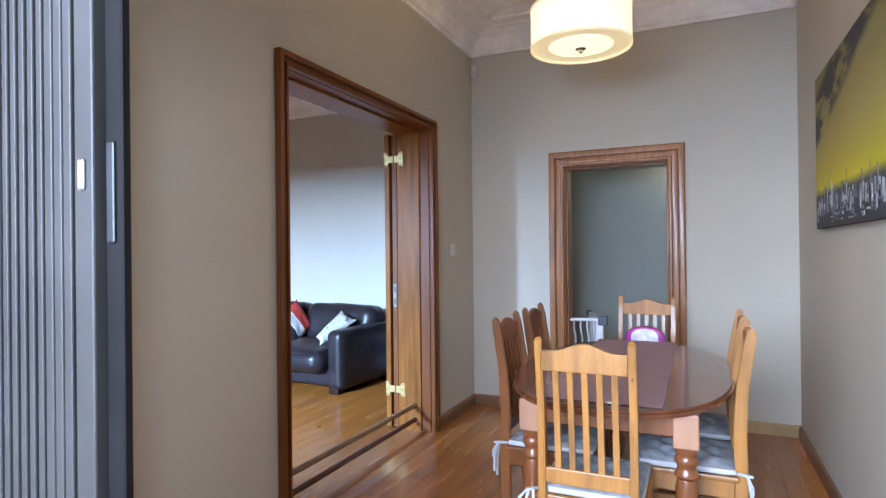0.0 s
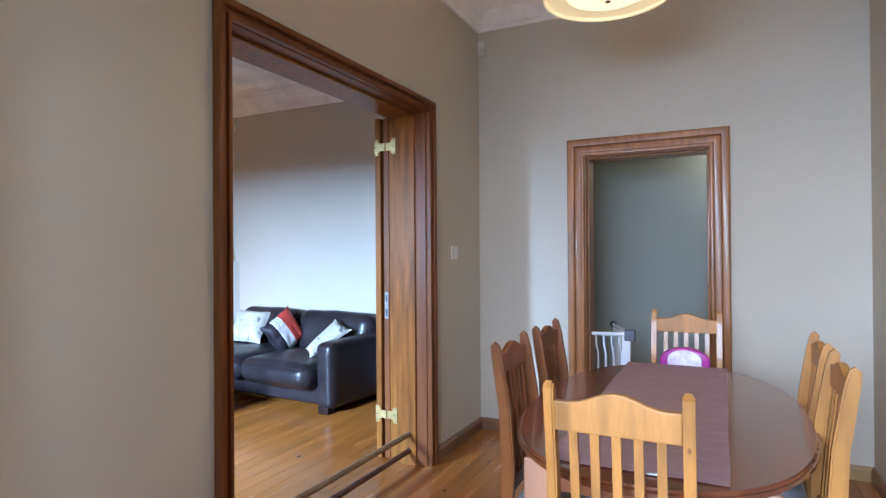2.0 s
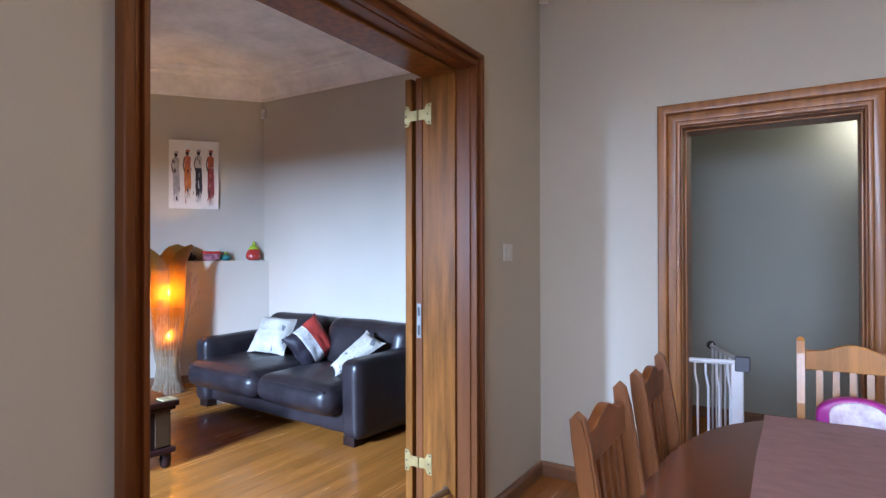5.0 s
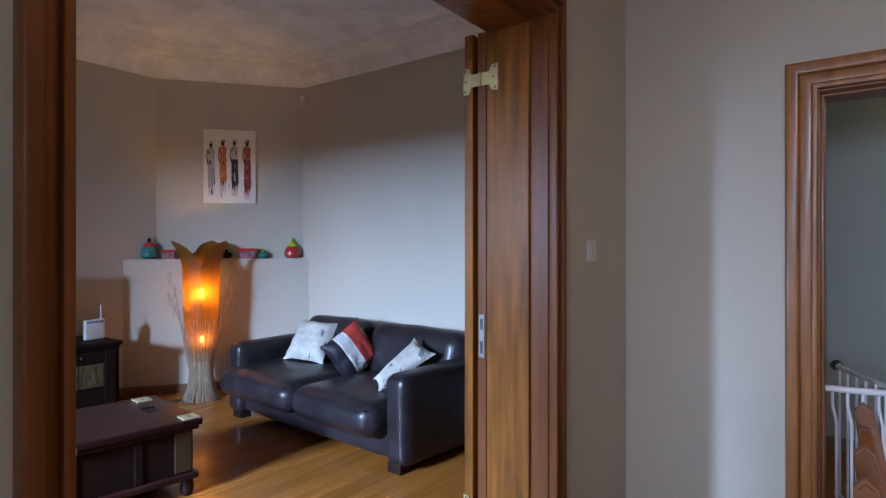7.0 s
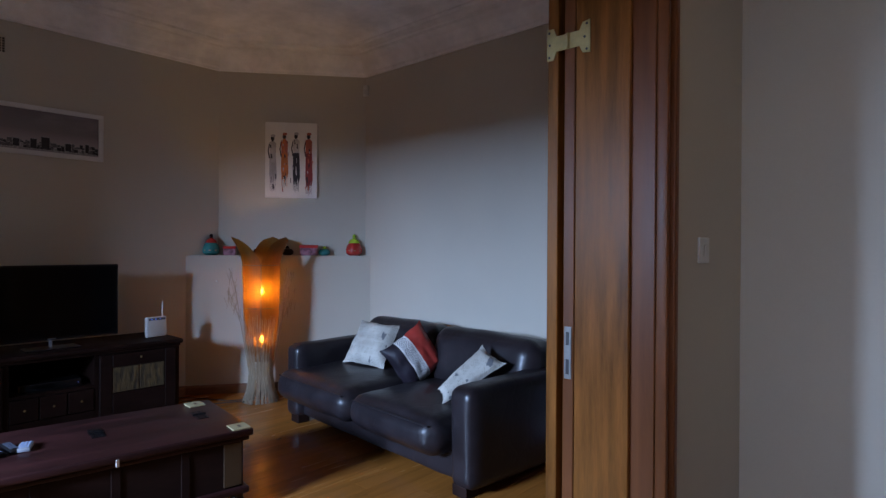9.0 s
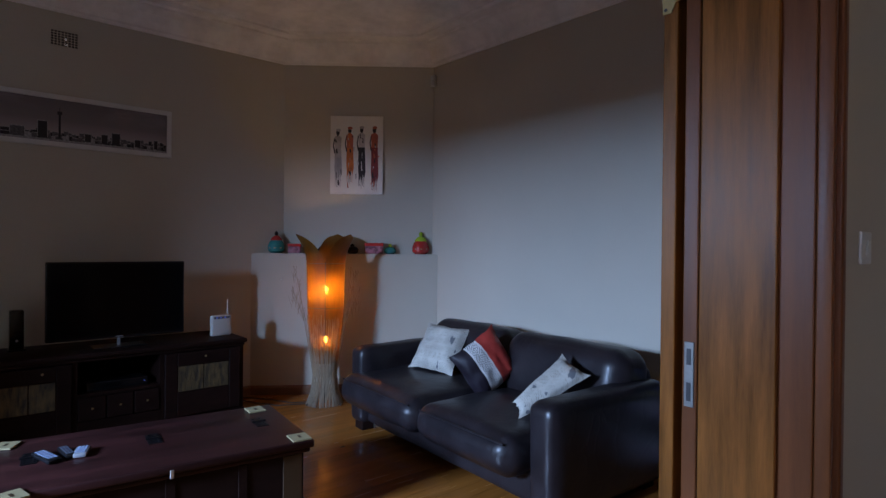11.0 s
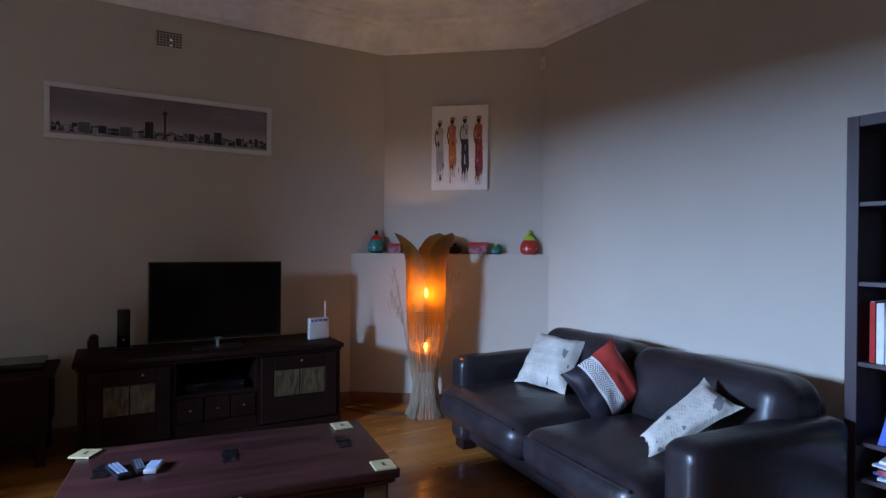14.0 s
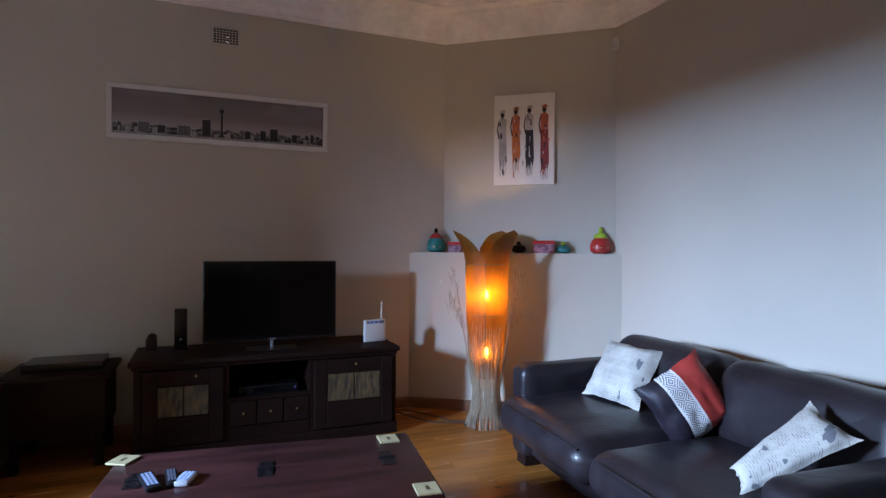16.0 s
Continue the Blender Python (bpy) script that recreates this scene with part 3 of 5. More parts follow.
table = thing("dining_table", "oval red-brown varnished dining table on turned legs", "table", pose(TX, TY, 0))
part("tabletop", slab(oval(TA, TB), 0.738, 0.770, 0.011), MAHOGANY, table, "glossy dark red-brown top", True)
for s in (-1, 1):
    part("apron", box(s * 0.30 - 0.011, s * 0.30 + 0.011, -0.60, 0.60, 0.645, 0.737, 0.003), TABLE_WOOD, table)
    part("apron", box(-0.29, 0.29, s * 0.66 - 0.011, s * 0.66 + 0.011, 0.645, 0.737, 0.003), TABLE_WOOD, table)
LEG = [(r, z * 1.12) for r, z in [(0.026, 0.0), (0.034, 0.015), (0.036, 0.05), (0.026, 0.075), (0.030, 0.10), (0.024, 0.12), (0.030, 0.22), (0.039, 0.34), (0.041, 0.40), (0.033, 0.432), (0.043, 0.442), (0.043, 0.455),
       (0.034, 0.465), (0.034, 0.478), (0.043, 0.488), (0.043, 0.501), (0.036, 0.512), (0.044, 0.53), (0.046, 0.54)]]
for sx in (-1, 1):
    for sy in (-1, 1):
        x, y = sx * 0.30, sy * 0.64
        lg = part("leg", lathe(LEG, 20, m=pose(x, y, 0)), TABLE_WOOD, table, "turned leg", True)
        part("leg_block", box(x - 0.046, x + 0.046, y - 0.046, y + 0.046, 0.605, 0.7375, 0.006, 2), PALE_BLOCK, lg, "pale pinkish square block")
runner = thing("table_runner", "mauve woven cloth runner along the tabletop", "table runner", pose(-0.515, 3.605, 0.7715))
b = bmesh.new()
nx, ny = 14, 46
grid = [[b.verts.new((-0.238 + 0.476 * i / nx + 0.0015 * math.sin(j * 0.35), -0.80 + 1.60 * j / ny, 0.0026 + 0.0012 * math.sin(i * 1.3 + j * 0.21))) for j in range(ny + 1)] for i in range(nx + 1)]
for i in range(nx):
    for j in range(ny):
        b.faces.new((grid[i][j], grid[i + 1][j], grid[i + 1][j + 1], grid[i][j + 1]))
bmesh.ops.solidify(b, geom=b.faces[:], thickness=0.0018)
part("cloth", b, RUNNER, runner, "", True)
part("tag", box(0.04, 0.09, -0.803, -0.790, 0.002, 0.0055), PAD_WHITE, runner, "small white sewn tag")

# ---- chairs ----


def chair_post(x):
    """Back post: bent profile in y and z, seen from the side, 30 mm thick in x."""
    front = [(0.00, 0.0), (-0.012, 0.20), (-0.015, 0.44), (-0.008, 0.60), (-0.022, 0.80), (-0.052, 0.98), (-0.066, 1.030)]
    back = [(-0.082, 1.042), (-0.096, 1.026), (-0.092, 0.98), (-0.066, 0.80), (-0.058, 0.60), (-0.062, 0.44), (-0.055, 0.20), (-0.042, 0.0)]
    b = bmesh.new()
    f = b.faces.new([b.verts.new((x - 0.0135, y, z)) for y, z in front + back])
    out = bmesh.ops.extrude_face_region(b, geom=[f])
    bmesh.ops.translate(b, vec=(0.027, 0, 0), verts=[g for g in out["geom"] if isinstance(g, bmesh.types.BMVert)])
    bmesh.ops.recalc_face_normals(b, faces=b.faces)
    bmesh.ops.bevel(b, geom=[e for e in b.edges if abs(e.verts[0].co.x - e.verts[1].co.x) < 1e-6], offset=0.005, segments=2, affect="EDGES")
    return b


def lean(z):
    """How far the back has leant at height z."""
    return -0.036 - max(0.0, z - 0.6) * 0.115


def chair(m, label, wood, group="chairs round the table"):
    ob = thing("dining_chair", label, "chair", m, group)
    W = 0.164
    part("back_post", chair_post(-W), wood, ob)
    part("back_post", chair_post(W), wood, ob)
    pts = [(-W + 0.0135, 0.920)] + [(-W + 0.0135 + (2 * W - 0.027) * k / 16, 0.994 + 0.030 * (0.5 - 0.5 * math.cos(2 * math.pi * min(1, max(0, (k - 2) / 12))))) for k in range(17)] + [(W - 0.0135, 0.920)]
    part("top_rail", prism(pts, 0.024, 0.004, 2, m=pose(0, lean(0.94) - 0.014, 0) @ pose(0, 0, 0)), wood, ob, "arched top rail")
    part("lower_rail", box(-W + 0.0135, W - 0.0135, lean(0.53) - 0.012, lean(0.53) + 0.012, 0.498, 0.556, 0.004, 2), wood, ob)
    for k in range(5):
        x = -0.104 + 0.052 * k
        b = bmesh.new()
        vs = []
        for z in (0.552, 0.70, 0.82, 0.925):
            y = lean(z)
            vs.append([b.verts.new((x + dx, y + dy, z)) for dx, dy in ((-0.011, -0.007), (0.011, -0.007), (0.011, 0.007), (-0.011, 0.007))])
        for a, c in zip(vs, vs[1:]):
            for i in range(4):
                b.faces.new((a[i], a[(i + 1) % 4], c[(i + 1) % 4], c[i]))
        b.faces.new(vs[0])
        b.faces.new(vs[-1])
        part("slat", b, wood, ob)
    part("seat", box(-0.195, 0.195, -0.03, 0.385, 0.425, 0.447, 0.006, 2), wood, ob)
    for s in (-1, 1):
        part("front_leg", box(s * 0.172 - 0.019, s * 0.172 + 0.019, 0.335, 0.373, 0.0, 0.425, 0.005, 2), wood, ob)
        part("side_apron", box(s * 0.172 - 0.010, s * 0.172 + 0.010, -0.012, 0.335, 0.355, 0.425, 0.003), wood, ob)
        part("side_stretcher", box(s * 0.172 - 0.009, s * 0.172 + 0.009, -0.02, 0.335, 0.17, 0.20, 0.004), wood, ob)
    part("front_apron", box(-0.153, 0.153, 0.345, 0.365, 0.355, 0.425, 0.003), wood, ob)
    part("back_apron", box(-0.159, 0.159, -0.050, -0.028, 0.355, 0.425, 0.003), wood, ob)
    part("cross_stretcher", box(-0.163, 0.163, 0.15, 0.17, 0.172, 0.198, 0.004), wood, ob)
    return ob


def soft(x0, x1, y0, y1, z0, z1, r, n=10, puff=0.0, rough=0.0, seed=0.0, freq=3.0, m=None, bm=None):
    """A rounded, puffed, slightly uneven block: upholstery."""
    b = bmesh.new()
    bmesh.ops.create_cube(b, size=2)
    bmesh.ops.subdivide_edges(b, edges=b.edges[:], cuts=n, use_grid_fill=True)
    c, h = Vector(((x0 + x1) / 2, (y0 + y1) / 2, (z0 + z1) / 2)), Vector(((x1 - x0) / 2, (y1 - y0) / 2, (z1 - z0) / 2))
    rr = [min(r, k * 0.98) for k in h]
    for v in b.verts:
        u = Vector([math.copysign(abs(q) ** 0.8, q) for q in v.co])
        p = Vector((u.x * h.x, u.y * h.y, u.z * h.z))
        core = Vector([max(-(h[i] - rr[i]), min(h[i] - rr[i], p[i])) for i in range(3)])
        d = Vector([(p[i] - core[i]) / rr[i] for i in range(3)])
        if d.length > 1e-6:
            d = d.normalized() * max(abs(q) for q in d)
            p = core + Vector([d[i] * rr[i] for i in range(3)])
        if puff:
            p += Vector((math.copysign(1, p.x) * puff * 0.3 * (abs(u.x) > 0.99) * (1 - u.y ** 2) * (1 - u.z ** 2), u.y * abs(u.y) * puff * 0.5 * (1 - u.x ** 2) * (1 - u.z ** 2), u.z * abs(u.z) * puff * (1 - u.x ** 2) * (1 - u.y ** 2)))
        if rough:
            q = (p + c) * freq + Vector((seed, seed * 1.7, 0))
            p += d.normalized() * rough * (noise.noise(q) + 0.3 * noise.noise(q * 2.9)) if d.length > 1e-6 else Vector()
        v.co = c + p
    if m is not None and bm is None:
        b.transform(m)
    return join(bm, b, m) if bm is not None else b


def seat_pad(m, label):
    """A tufted tie-on chair cushion."""
    ob = thing("seat_cushion", label, "cushion", m, "tie-on chair cushions")
    part("border", soft(-0.19, 0.19, -0.02, 0.375, 0.0, 0.030, 0.014, 6), PAD_WHITE, ob, "off-white edge", True)
    b = bmesh.new()
    n = 24
    g = [[None] * (n + 1) for _ in range(n + 1)]
    for i in range(n + 1):
        for j in range(n + 1):
            u, v = i / n * 2 - 1, j / n * 2 - 1
            tuft = 0.5 + 0.5 * math.cos(math.pi * 3 * u) * math.cos(math.pi * 3 * v)
            edge = (1 - u ** 4) * (1 - v ** 4)
            g[i][j] = b.verts.new((u * 0.182, 0.178 + v * 0.19, 0.028 + edge * (0.012 + 0.020 * tuft)))
    for i in range(n):
        for j in range(n):
            b.faces.new((g[i][j], g[i + 1][j], g[i + 1][j + 1], g[i][j + 1]))
    part("tufted_top", b, PAD_GREY, ob, "grey printed tufted cotton", True)
    for s in (-1, 1):
        for k, (dx, dz) in enumerate(((0.03, -0.11), (-0.01, -0.14), (0.045, -0.04), (0.02, 0.02))):
            part("tie", tube([(s * 0.185, -0.02, 0.015), (s * (0.20 + dx * 0.4), -0.055, 0.02), (s * (0.20 + dx), -0.07, 0.01 + dz * 0.5), (s * (0.20 + dx * 0.9), -0.072, dz)], 0.006, 6), PAD_WHITE, ob, "white cotton tie")
    return ob


CHAIRS = [
    (-0.525, 2.70, 0, "golden pine slat-back chair at the end of the table"),
    (-0.955, 3.31, -90, "shade-darkened red-brown pine slat-back chair pushed under the table"),
    (-0.955, 3.81, -90, "shade-darkened red-brown pine slat-back chair pushed under the table"),
    (-0.04, 3.30, 90, "golden pine slat-back chair pushed under the table"),
    (-0.04, 3.76, 90, "golden pine slat-back chair pushed under the table"),
    (-0.475, 4.52, 180, "golden pine slat-back chair with a child booster seat"),
]
first = chair(pose(CHAIRS[0][0], CHAIRS[0][1], 0, 0, 0, CHAIRS[0][2]), CHAIRS[0][3], PINE)
# Second chair for the west side, with the shade in its wood colour.
shaded_chair = chair(pose(CHAIRS[1][0], CHAIRS[1][1], 0, 0, 0, CHAIRS[1][2]), CHAIRS[1][3], PINE_SHADED)
pad = seat_pad(pose(CHAIRS[0][0], CHAIRS[0][1], 0.447, 0, 0, CHAIRS[0][2]), "grey tufted cushion with white ties on a pine chair")
for x, y, turn, label in CHAIRS[1:]:
    if "red-brown" not in label:
        tagged(copy_thing(first, pose(x, y, 0, 0, 0, turn)), label)
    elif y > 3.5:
        tagged(copy_thing(shaded_chair, pose(x, y, 0, 0, 0, turn)), label)
    copy_thing(pad, pose(x, y, 0.447, 0, 0, turn))

booster = thing("booster_seat", "magenta child booster seat with lilac padding on a chair", "booster seat", pose(-0.475, 4.44, 0.49) @ Matrix.Diagonal((0.86, 1, 0.93, 1)))
arch = [(0.135 * math.cos(a), 0.345 + 0.075 * math.sin(a)) for a in [math.pi * k / 20 for k in range(21)]]
part("back_shell", prism([(0.135, 0.10)] + [(x * 1.04, z) for x, z in arch] + [(-0.135, 0.10)], 0.05, 0.012, 3, m=pose(0, -0.02, -0.02)), PURPLE, booster, "", True)
part("back_pad", prism([(0.0945, 0.16)] + [(x * 0.70, 0.105 + z * 0.66) for x, z in arch] + [(-0.0945, 0.16)], 0.012, 0.004, 2, m=pose(0, -0.031, 0.005)), LILAC, booster, "lilac and white padding")
part("seat_shell", soft(-0.15, 0.15, -0.30, 0.02, 0.0, 0.12, 0.04, 8), PURPLE, booster, "", True)
for s in (-1, 1):
    part("arm", soft(s * 0.15 - 0.025, s * 0.15 + 0.025, -0.26, 0.02, 0.10, 0.22, 0.024, 6), PURPLE, booster, "", True)

# ---- skyline canvas on the dining wall ----
canvas = thing("skyline_canvas", "large canvas print of a city under yellow sky and dark cloud", "picture", pose(EAST, 0, 0))


def banded(name, stops, cloud, cloud_scale, threshold, axis_span, rough=0.75, band=(0.42, 0.6, 1.5, 1.6), tilt=0.5):
    """Colour by height, with a cloud layer of noise over it."""
    m = bpy.data.materials.new(name)
    m.use_nodes = True
    nodes, links = m.node_tree.nodes, m.node_tree.links
    bsdf = nodes["Principled BSDF"]
    bsdf.inputs["Roughness"].default_value = rough
    tc, sep, ramp = nodes.new("ShaderNodeTexCoord"), nodes.new("ShaderNodeSeparateXYZ"), nodes.new("ShaderNodeValToRGB")
    links.new(tc.outputs["Object"], sep.inputs[0])
    span = nodes.new("ShaderNodeMapRange")
    span.inputs["From Min"].default_value, span.inputs["From Max"].default_value = axis_span
    links.new(sep.outputs["Z"], span.inputs["Value"])
    links.new(span.outputs[0], ramp.inputs["Fac"])
    while len(ramp.color_ramp.elements) < len(stops):
        ramp.color_ramp.elements.new(0.5)
    for e, (pos, colour) in zip(ramp.color_ramp.elements, stops):
        e.position, e.color = pos, (*colour, 1)
    mp, no, th, mix = nodes.new("ShaderNodeMapping"), nodes.new("ShaderNodeTexNoise"), nodes.new("ShaderNodeMapRange"), nodes.new("ShaderNodeMix")
    mp.inputs["Scale"].default_value = cloud_scale
    mp.inputs["Rotation"].default_value = (tilt, 0, 0)
    no.inputs["Scale"].default_value, no.inputs["Detail"].default_value, no.inputs["Roughness"].default_value = 1.0, 6, 0.62
    links.new(tc.outputs["Object"], mp.inputs["Vector"])
    links.new(mp.outputs[0], no.inputs["Vector"])
    th.inputs["From Min"].default_value, th.inputs["From Max"].default_value = threshold
    links.new(no.outputs["Fac"], th.inputs["Value"])
    fade = nodes.new("ShaderNodeMapRange")
    fade.inputs["From Min"].default_value, fade.inputs["From Max"].default_value = band[:2]
    slope = nodes.new("ShaderNodeMath")
    slope.operation, slope.inputs[1].default_value = "MULTIPLY_ADD", tilt * 0.6
    centre = nodes.new("ShaderNodeMath")
    centre.operation, centre.inputs[1].default_value = "SUBTRACT", 4.2
    links.new(sep.outputs["Y"], centre.inputs[0])
    links.new(centre.outputs[0], slope.inputs[0])
    links.new(span.outputs[0], slope.inputs[2])
    links.new(slope.outputs[0], fade.inputs["Value"])
    close = nodes.new("ShaderNodeMapRange")
    close.inputs["From Min"].default_value, close.inputs["From Max"].default_value = band[2:]
    close.inputs["To Min"].default_value, close.inputs["To Max"].default_value = 1.0, 0.0
    links.new(slope.outputs[0], close.inputs["Value"])
    both = nodes.new("ShaderNodeMath")
    both.operation = "MULTIPLY"
    links.new(fade.outputs[0], both.inputs[0])
    links.new(close.outputs[0], both.inputs[1])
    mul = nodes.new("ShaderNodeMath")
    mul.operation = "MULTIPLY"
    links.new(th.outputs[0], mul.inputs[0])
    links.new(both.outputs[0], mul.inputs[1])
    mix.data_type = "RGBA"
    links.new(mul.outputs[0], mix.inputs["Factor"])
    links.new(ramp.outputs["Color"], mix.inputs["A"])
    mix.inputs["B"].default_value = (*cloud, 1)
    links.new(mix.outputs["Result"], bsdf.inputs["Base Color"])
    return m


YELLOW_SKY = banded("yellow_sky_print", [(0.0, (0.03, 0.03, 0.035)), (0.20, (0.06, 0.06, 0.06)), (0.25, (0.52, 0.45, 0.02)), (0.36, (0.42, 0.34, 0.04)), (0.55, (0.34, 0.27, 0.08)), (0.78, (0.22, 0.18, 0.06)), (1.0, (0.20, 0.17, 0.05))],
                    (0.040, 0.036, 0.036), (1, 3.2, 6.5), (0.40, 0.50), (1.463, 2.313), band=(0.57, 0.65, 0.90, 0.97), tilt=0.55)
part("canvas", box(-0.036, 0, 3.02, 4.425, 1.463, 2.313, 0.003), YELLOW_SKY, canvas)
GREYS = [mat("print_grey_dark", (0.035, 0.035, 0.04), 0.7, bump=0.0, scale=60, vary=0.6), mat("print_grey_mid", (0.12, 0.12, 0.13), 0.7, bump=0.0, scale=70, vary=0.5), mat("print_grey_pale", (0.34, 0.34, 0.35), 0.7, bump=0.0, scale=70, vary=0.4)]
rnd = random.Random(8)
for i in range(70):
    y = 4.41 - i * 0.0195 - rnd.uniform(0, 0.006)
    h = rnd.uniform(0.11, 0.17) if rnd.random() > 0.15 else rnd.uniform(0.17, 0.215)
    if 3.95 < y < 4.02:
        h += 0.06
    w = rnd.uniform(0.010, 0.024)
    part("printed_tower", box(-0.0375, -0.0362, max(3.022, y - w), y, 1.53 + rnd.uniform(0, 0.03), 1.47 + h), rnd.choice(GREYS), canvas)
    if rnd.random() < 0.2:
        part("printed_mast", box(-0.0375, -0.0364, y - w * 0.5 - 0.0012, y - w * 0.5 + 0.0012, 1.468 + h, 1.49 + h + rnd.uniform(0, 0.05)), GREYS[0], canvas)
for i in range(60):
    y = 4.41 - rnd.uniform(0, 1.36)
    z = 1.53 + rnd.uniform(-0.03, 0.05)
    part("printed_block", box(-0.0388, -0.0376, max(3.022, y - rnd.uniform(0.01, 0.035)), y, z, z + rnd.uniform(0.012, 0.05)), rnd.choice(GREYS), canvas)
for i in range(22):
    y = 4.40 - rnd.uniform(0, 1.33)
    z = rnd.uniform(1.475, 1.535)
    part("printed_quay", box(-0.0392, -0.0378, max(3.022, y - rnd.uniform(0.03, 0.09)), y, z, z + rnd.uniform(0.004, 0.016)), rnd.choice(GREYS[1:]), canvas)

# ---- child gate in the hall doorway ----
cg = thing("child_safety_gate", "white metal child safety gate standing open in the hall", "safety gate", pose(0, 0, 0))


def bar(b0, b1, r, name="bar", material=WHITE_METAL, wave=0.0):
    p, q = Vector(b0), Vector(b1)
    pts = [p.lerp(q, k / 10) for k in range(11)]
    if wave:
        pts = [v + Vector((wave * (1 if 0.12 < k / 10 < 0.9 else 0), 0, 0)) for k, v in enumerate(pts)]
    part(name, tube(pts, r, 8), material, cg, "", True)


G0, G1 = Vector((-1.195, 5.46, 0)), Vector((-0.925, 5.50, 0))
part("top_rail", tube([G0 + Vector((0, 0, 0.765)), G1 + Vector((0, 0, 0.765))], 0.014, 10), WHITE_METAL, cg, "", True)
part("bottom_rail", tube([G0 + Vector((0, 0, 0.05)), G1 + Vector((0, 0, 0.05))], 0.014, 10), WHITE_METAL, cg, "", True)
for k in range(5):
    p = G0.lerp(G1, 0.02 + k * 0.2)
    bar(p + Vector((0, 0, 0.765)), p + Vector((0, 0, 0.05)), 0.0065, wave=0.014)
part("post", box(G1.x - 0.03, G1.x + 0.03, G1.y - 0.015, G1.y + 0.015, 0.0, 0.775, 0.005, 2), WHITE_METAL, cg)
part("hinge_block", box(G1.x - 0.012, G1.x + 0.062, G1.y - 0.022, G1.y + 0.02, 0.72, 0.80, 0.006, 2), GREY_PLASTIC, cg, "blue-grey plastic hinge block")
G2 = Vector((-1.14, 6.22, 0))
part("second_rail", tube([G1 + Vector((0.01, 0.02, 0.775)), G2 + Vector((0, 0, 0.74))], 0.013, 10), WHITE_METAL, cg, "", True)
part("second_bottom_rail", tube([G1 + Vector((0.01, 0.02, 0.05)), G2 + Vector((0, 0, 0.05))], 0.013, 10), WHITE_METAL, cg, "", True)
for k in range(6):
    p = G1.lerp(G2, 0.08 + k * 0.17)
    bar(p + Vector((0, 0, 0.765)), p + Vector((0, 0, 0.05)), 0.0065)
part("end_cap", lathe([(0.018, -0.02), (0.026, -0.012), (0.026, 0.012), (0.018, 0.02)], 16, m=pose(G2.x, G2.y, 0.745, 70, 0, 20)), BLACK, cg, "black rubber end cap", True)

# ---- living room materials ----
LEATHER = mat("dark_brown_leather", (0.016, 0.012, 0.0135), 0.39, scale=7, vary=0.3, bump=0.16, fine=150, coat=0.05, spec=0.34)


def creased(m, amount):
    """Lays long soft creases and a fine pebble over a leather's bump."""
    nodes, links = m.node_tree.nodes, m.node_tree.links
    bsdf = nodes["Principled BSDF"]
    old = bsdf.inputs["Normal"].links[0].from_node
    tc, warp, mixv, wave = nodes.new("ShaderNodeTexCoord"), nodes.new("ShaderNodeTexNoise"), nodes.new("ShaderNodeVectorMath"), nodes.new("ShaderNodeTexVoronoi")
    warp.inputs["Scale"].default_value, warp.inputs["Detail"].default_value = 2.5, 3
    mixv.operation = "MULTIPLY_ADD"
    mixv.inputs[1].default_value = (0.35, 0.35, 0.35)
    links.new(tc.outputs["Object"], warp.inputs["Vector"])
    links.new(warp.outputs["Color"], mixv.inputs[0])
    links.new(tc.outputs["Object"], mixv.inputs[2])
    wave.feature = "DISTANCE_TO_EDGE"
    wave.inputs["Scale"].default_value = 5.5
    links.new(mixv.outputs[0], wave.inputs["Vector"])
    edge = nodes.new("ShaderNodeMapRange")
    edge.inputs["From Max"].default_value = 0.09
    links.new(wave.outputs["Distance"], edge.inputs["Value"])
    folds = nodes.new("ShaderNodeBump")
    folds.inputs["Strength"].default_value, folds.inputs["Distance"].default_value = amount, 0.012
    links.new(edge.outputs[0], folds.inputs["Height"])
    links.new(folds.outputs["Normal"], old.inputs["Normal"])


creased(LEATHER, 0.06)
SHEESHAM = mat("dark_red_sheesham", (0.024, 0.008, 0.007), 0.42, scale=2.5, vary=0.4, bump=0.06, fine=30, stretch=(6, 0.9, 3), second=(0.044, 0.012, 0.011), spec=0.2)
DARK_WOOD = mat("near_black_wood", (0.0150, 0.0062, 0.0046), 0.55, scale=3, vary=0.35, bump=0.06, fine=30, stretch=(3, 0.8, 3), spec=0.10)
SHELF_WOOD = mat("plum_dark_veneer", (0.035, 0.020, 0.024), 0.4, scale=3, vary=0.25, bump=0.03, fine=30, stretch=(5, 5, 0.7))
CARVED = mat("pale_carved_panel", (0.03, 0.02, 0.012), 0.7, scale=19, vary=0.6, bump=0.6, fine=110, stretch=(1, 2.0, 0.55), second=(0.125, 0.078, 0.026))
SCREEN = mat("black_glass_screen", (0.002, 0.002, 0.0025), 0.12, scale=2, vary=0.1, bump=0.0, spec=0.2)
GLOSS_BLACK = mat("gloss_black_plastic", (0.008, 0.008, 0.009), 0.2, scale=5, vary=0.1, bump=0.0)
RED_SATIN = mat("red_satin", (0.36, 0.035, 0.025), 0.42, scale=9, vary=0.25, bump=0.12, fine=200)
PLUM_CLOTH = mat("dark_plum_cloth", (0.012, 0.007, 0.012), 0.55, scale=9, vary=0.25, bump=0.12, fine=200)
TWIG = mat("grey_dried_twigs", (0.27, 0.20, 0.13), 0.8, scale=14, vary=0.3, bump=0.15, fine=120, rand=0.2)
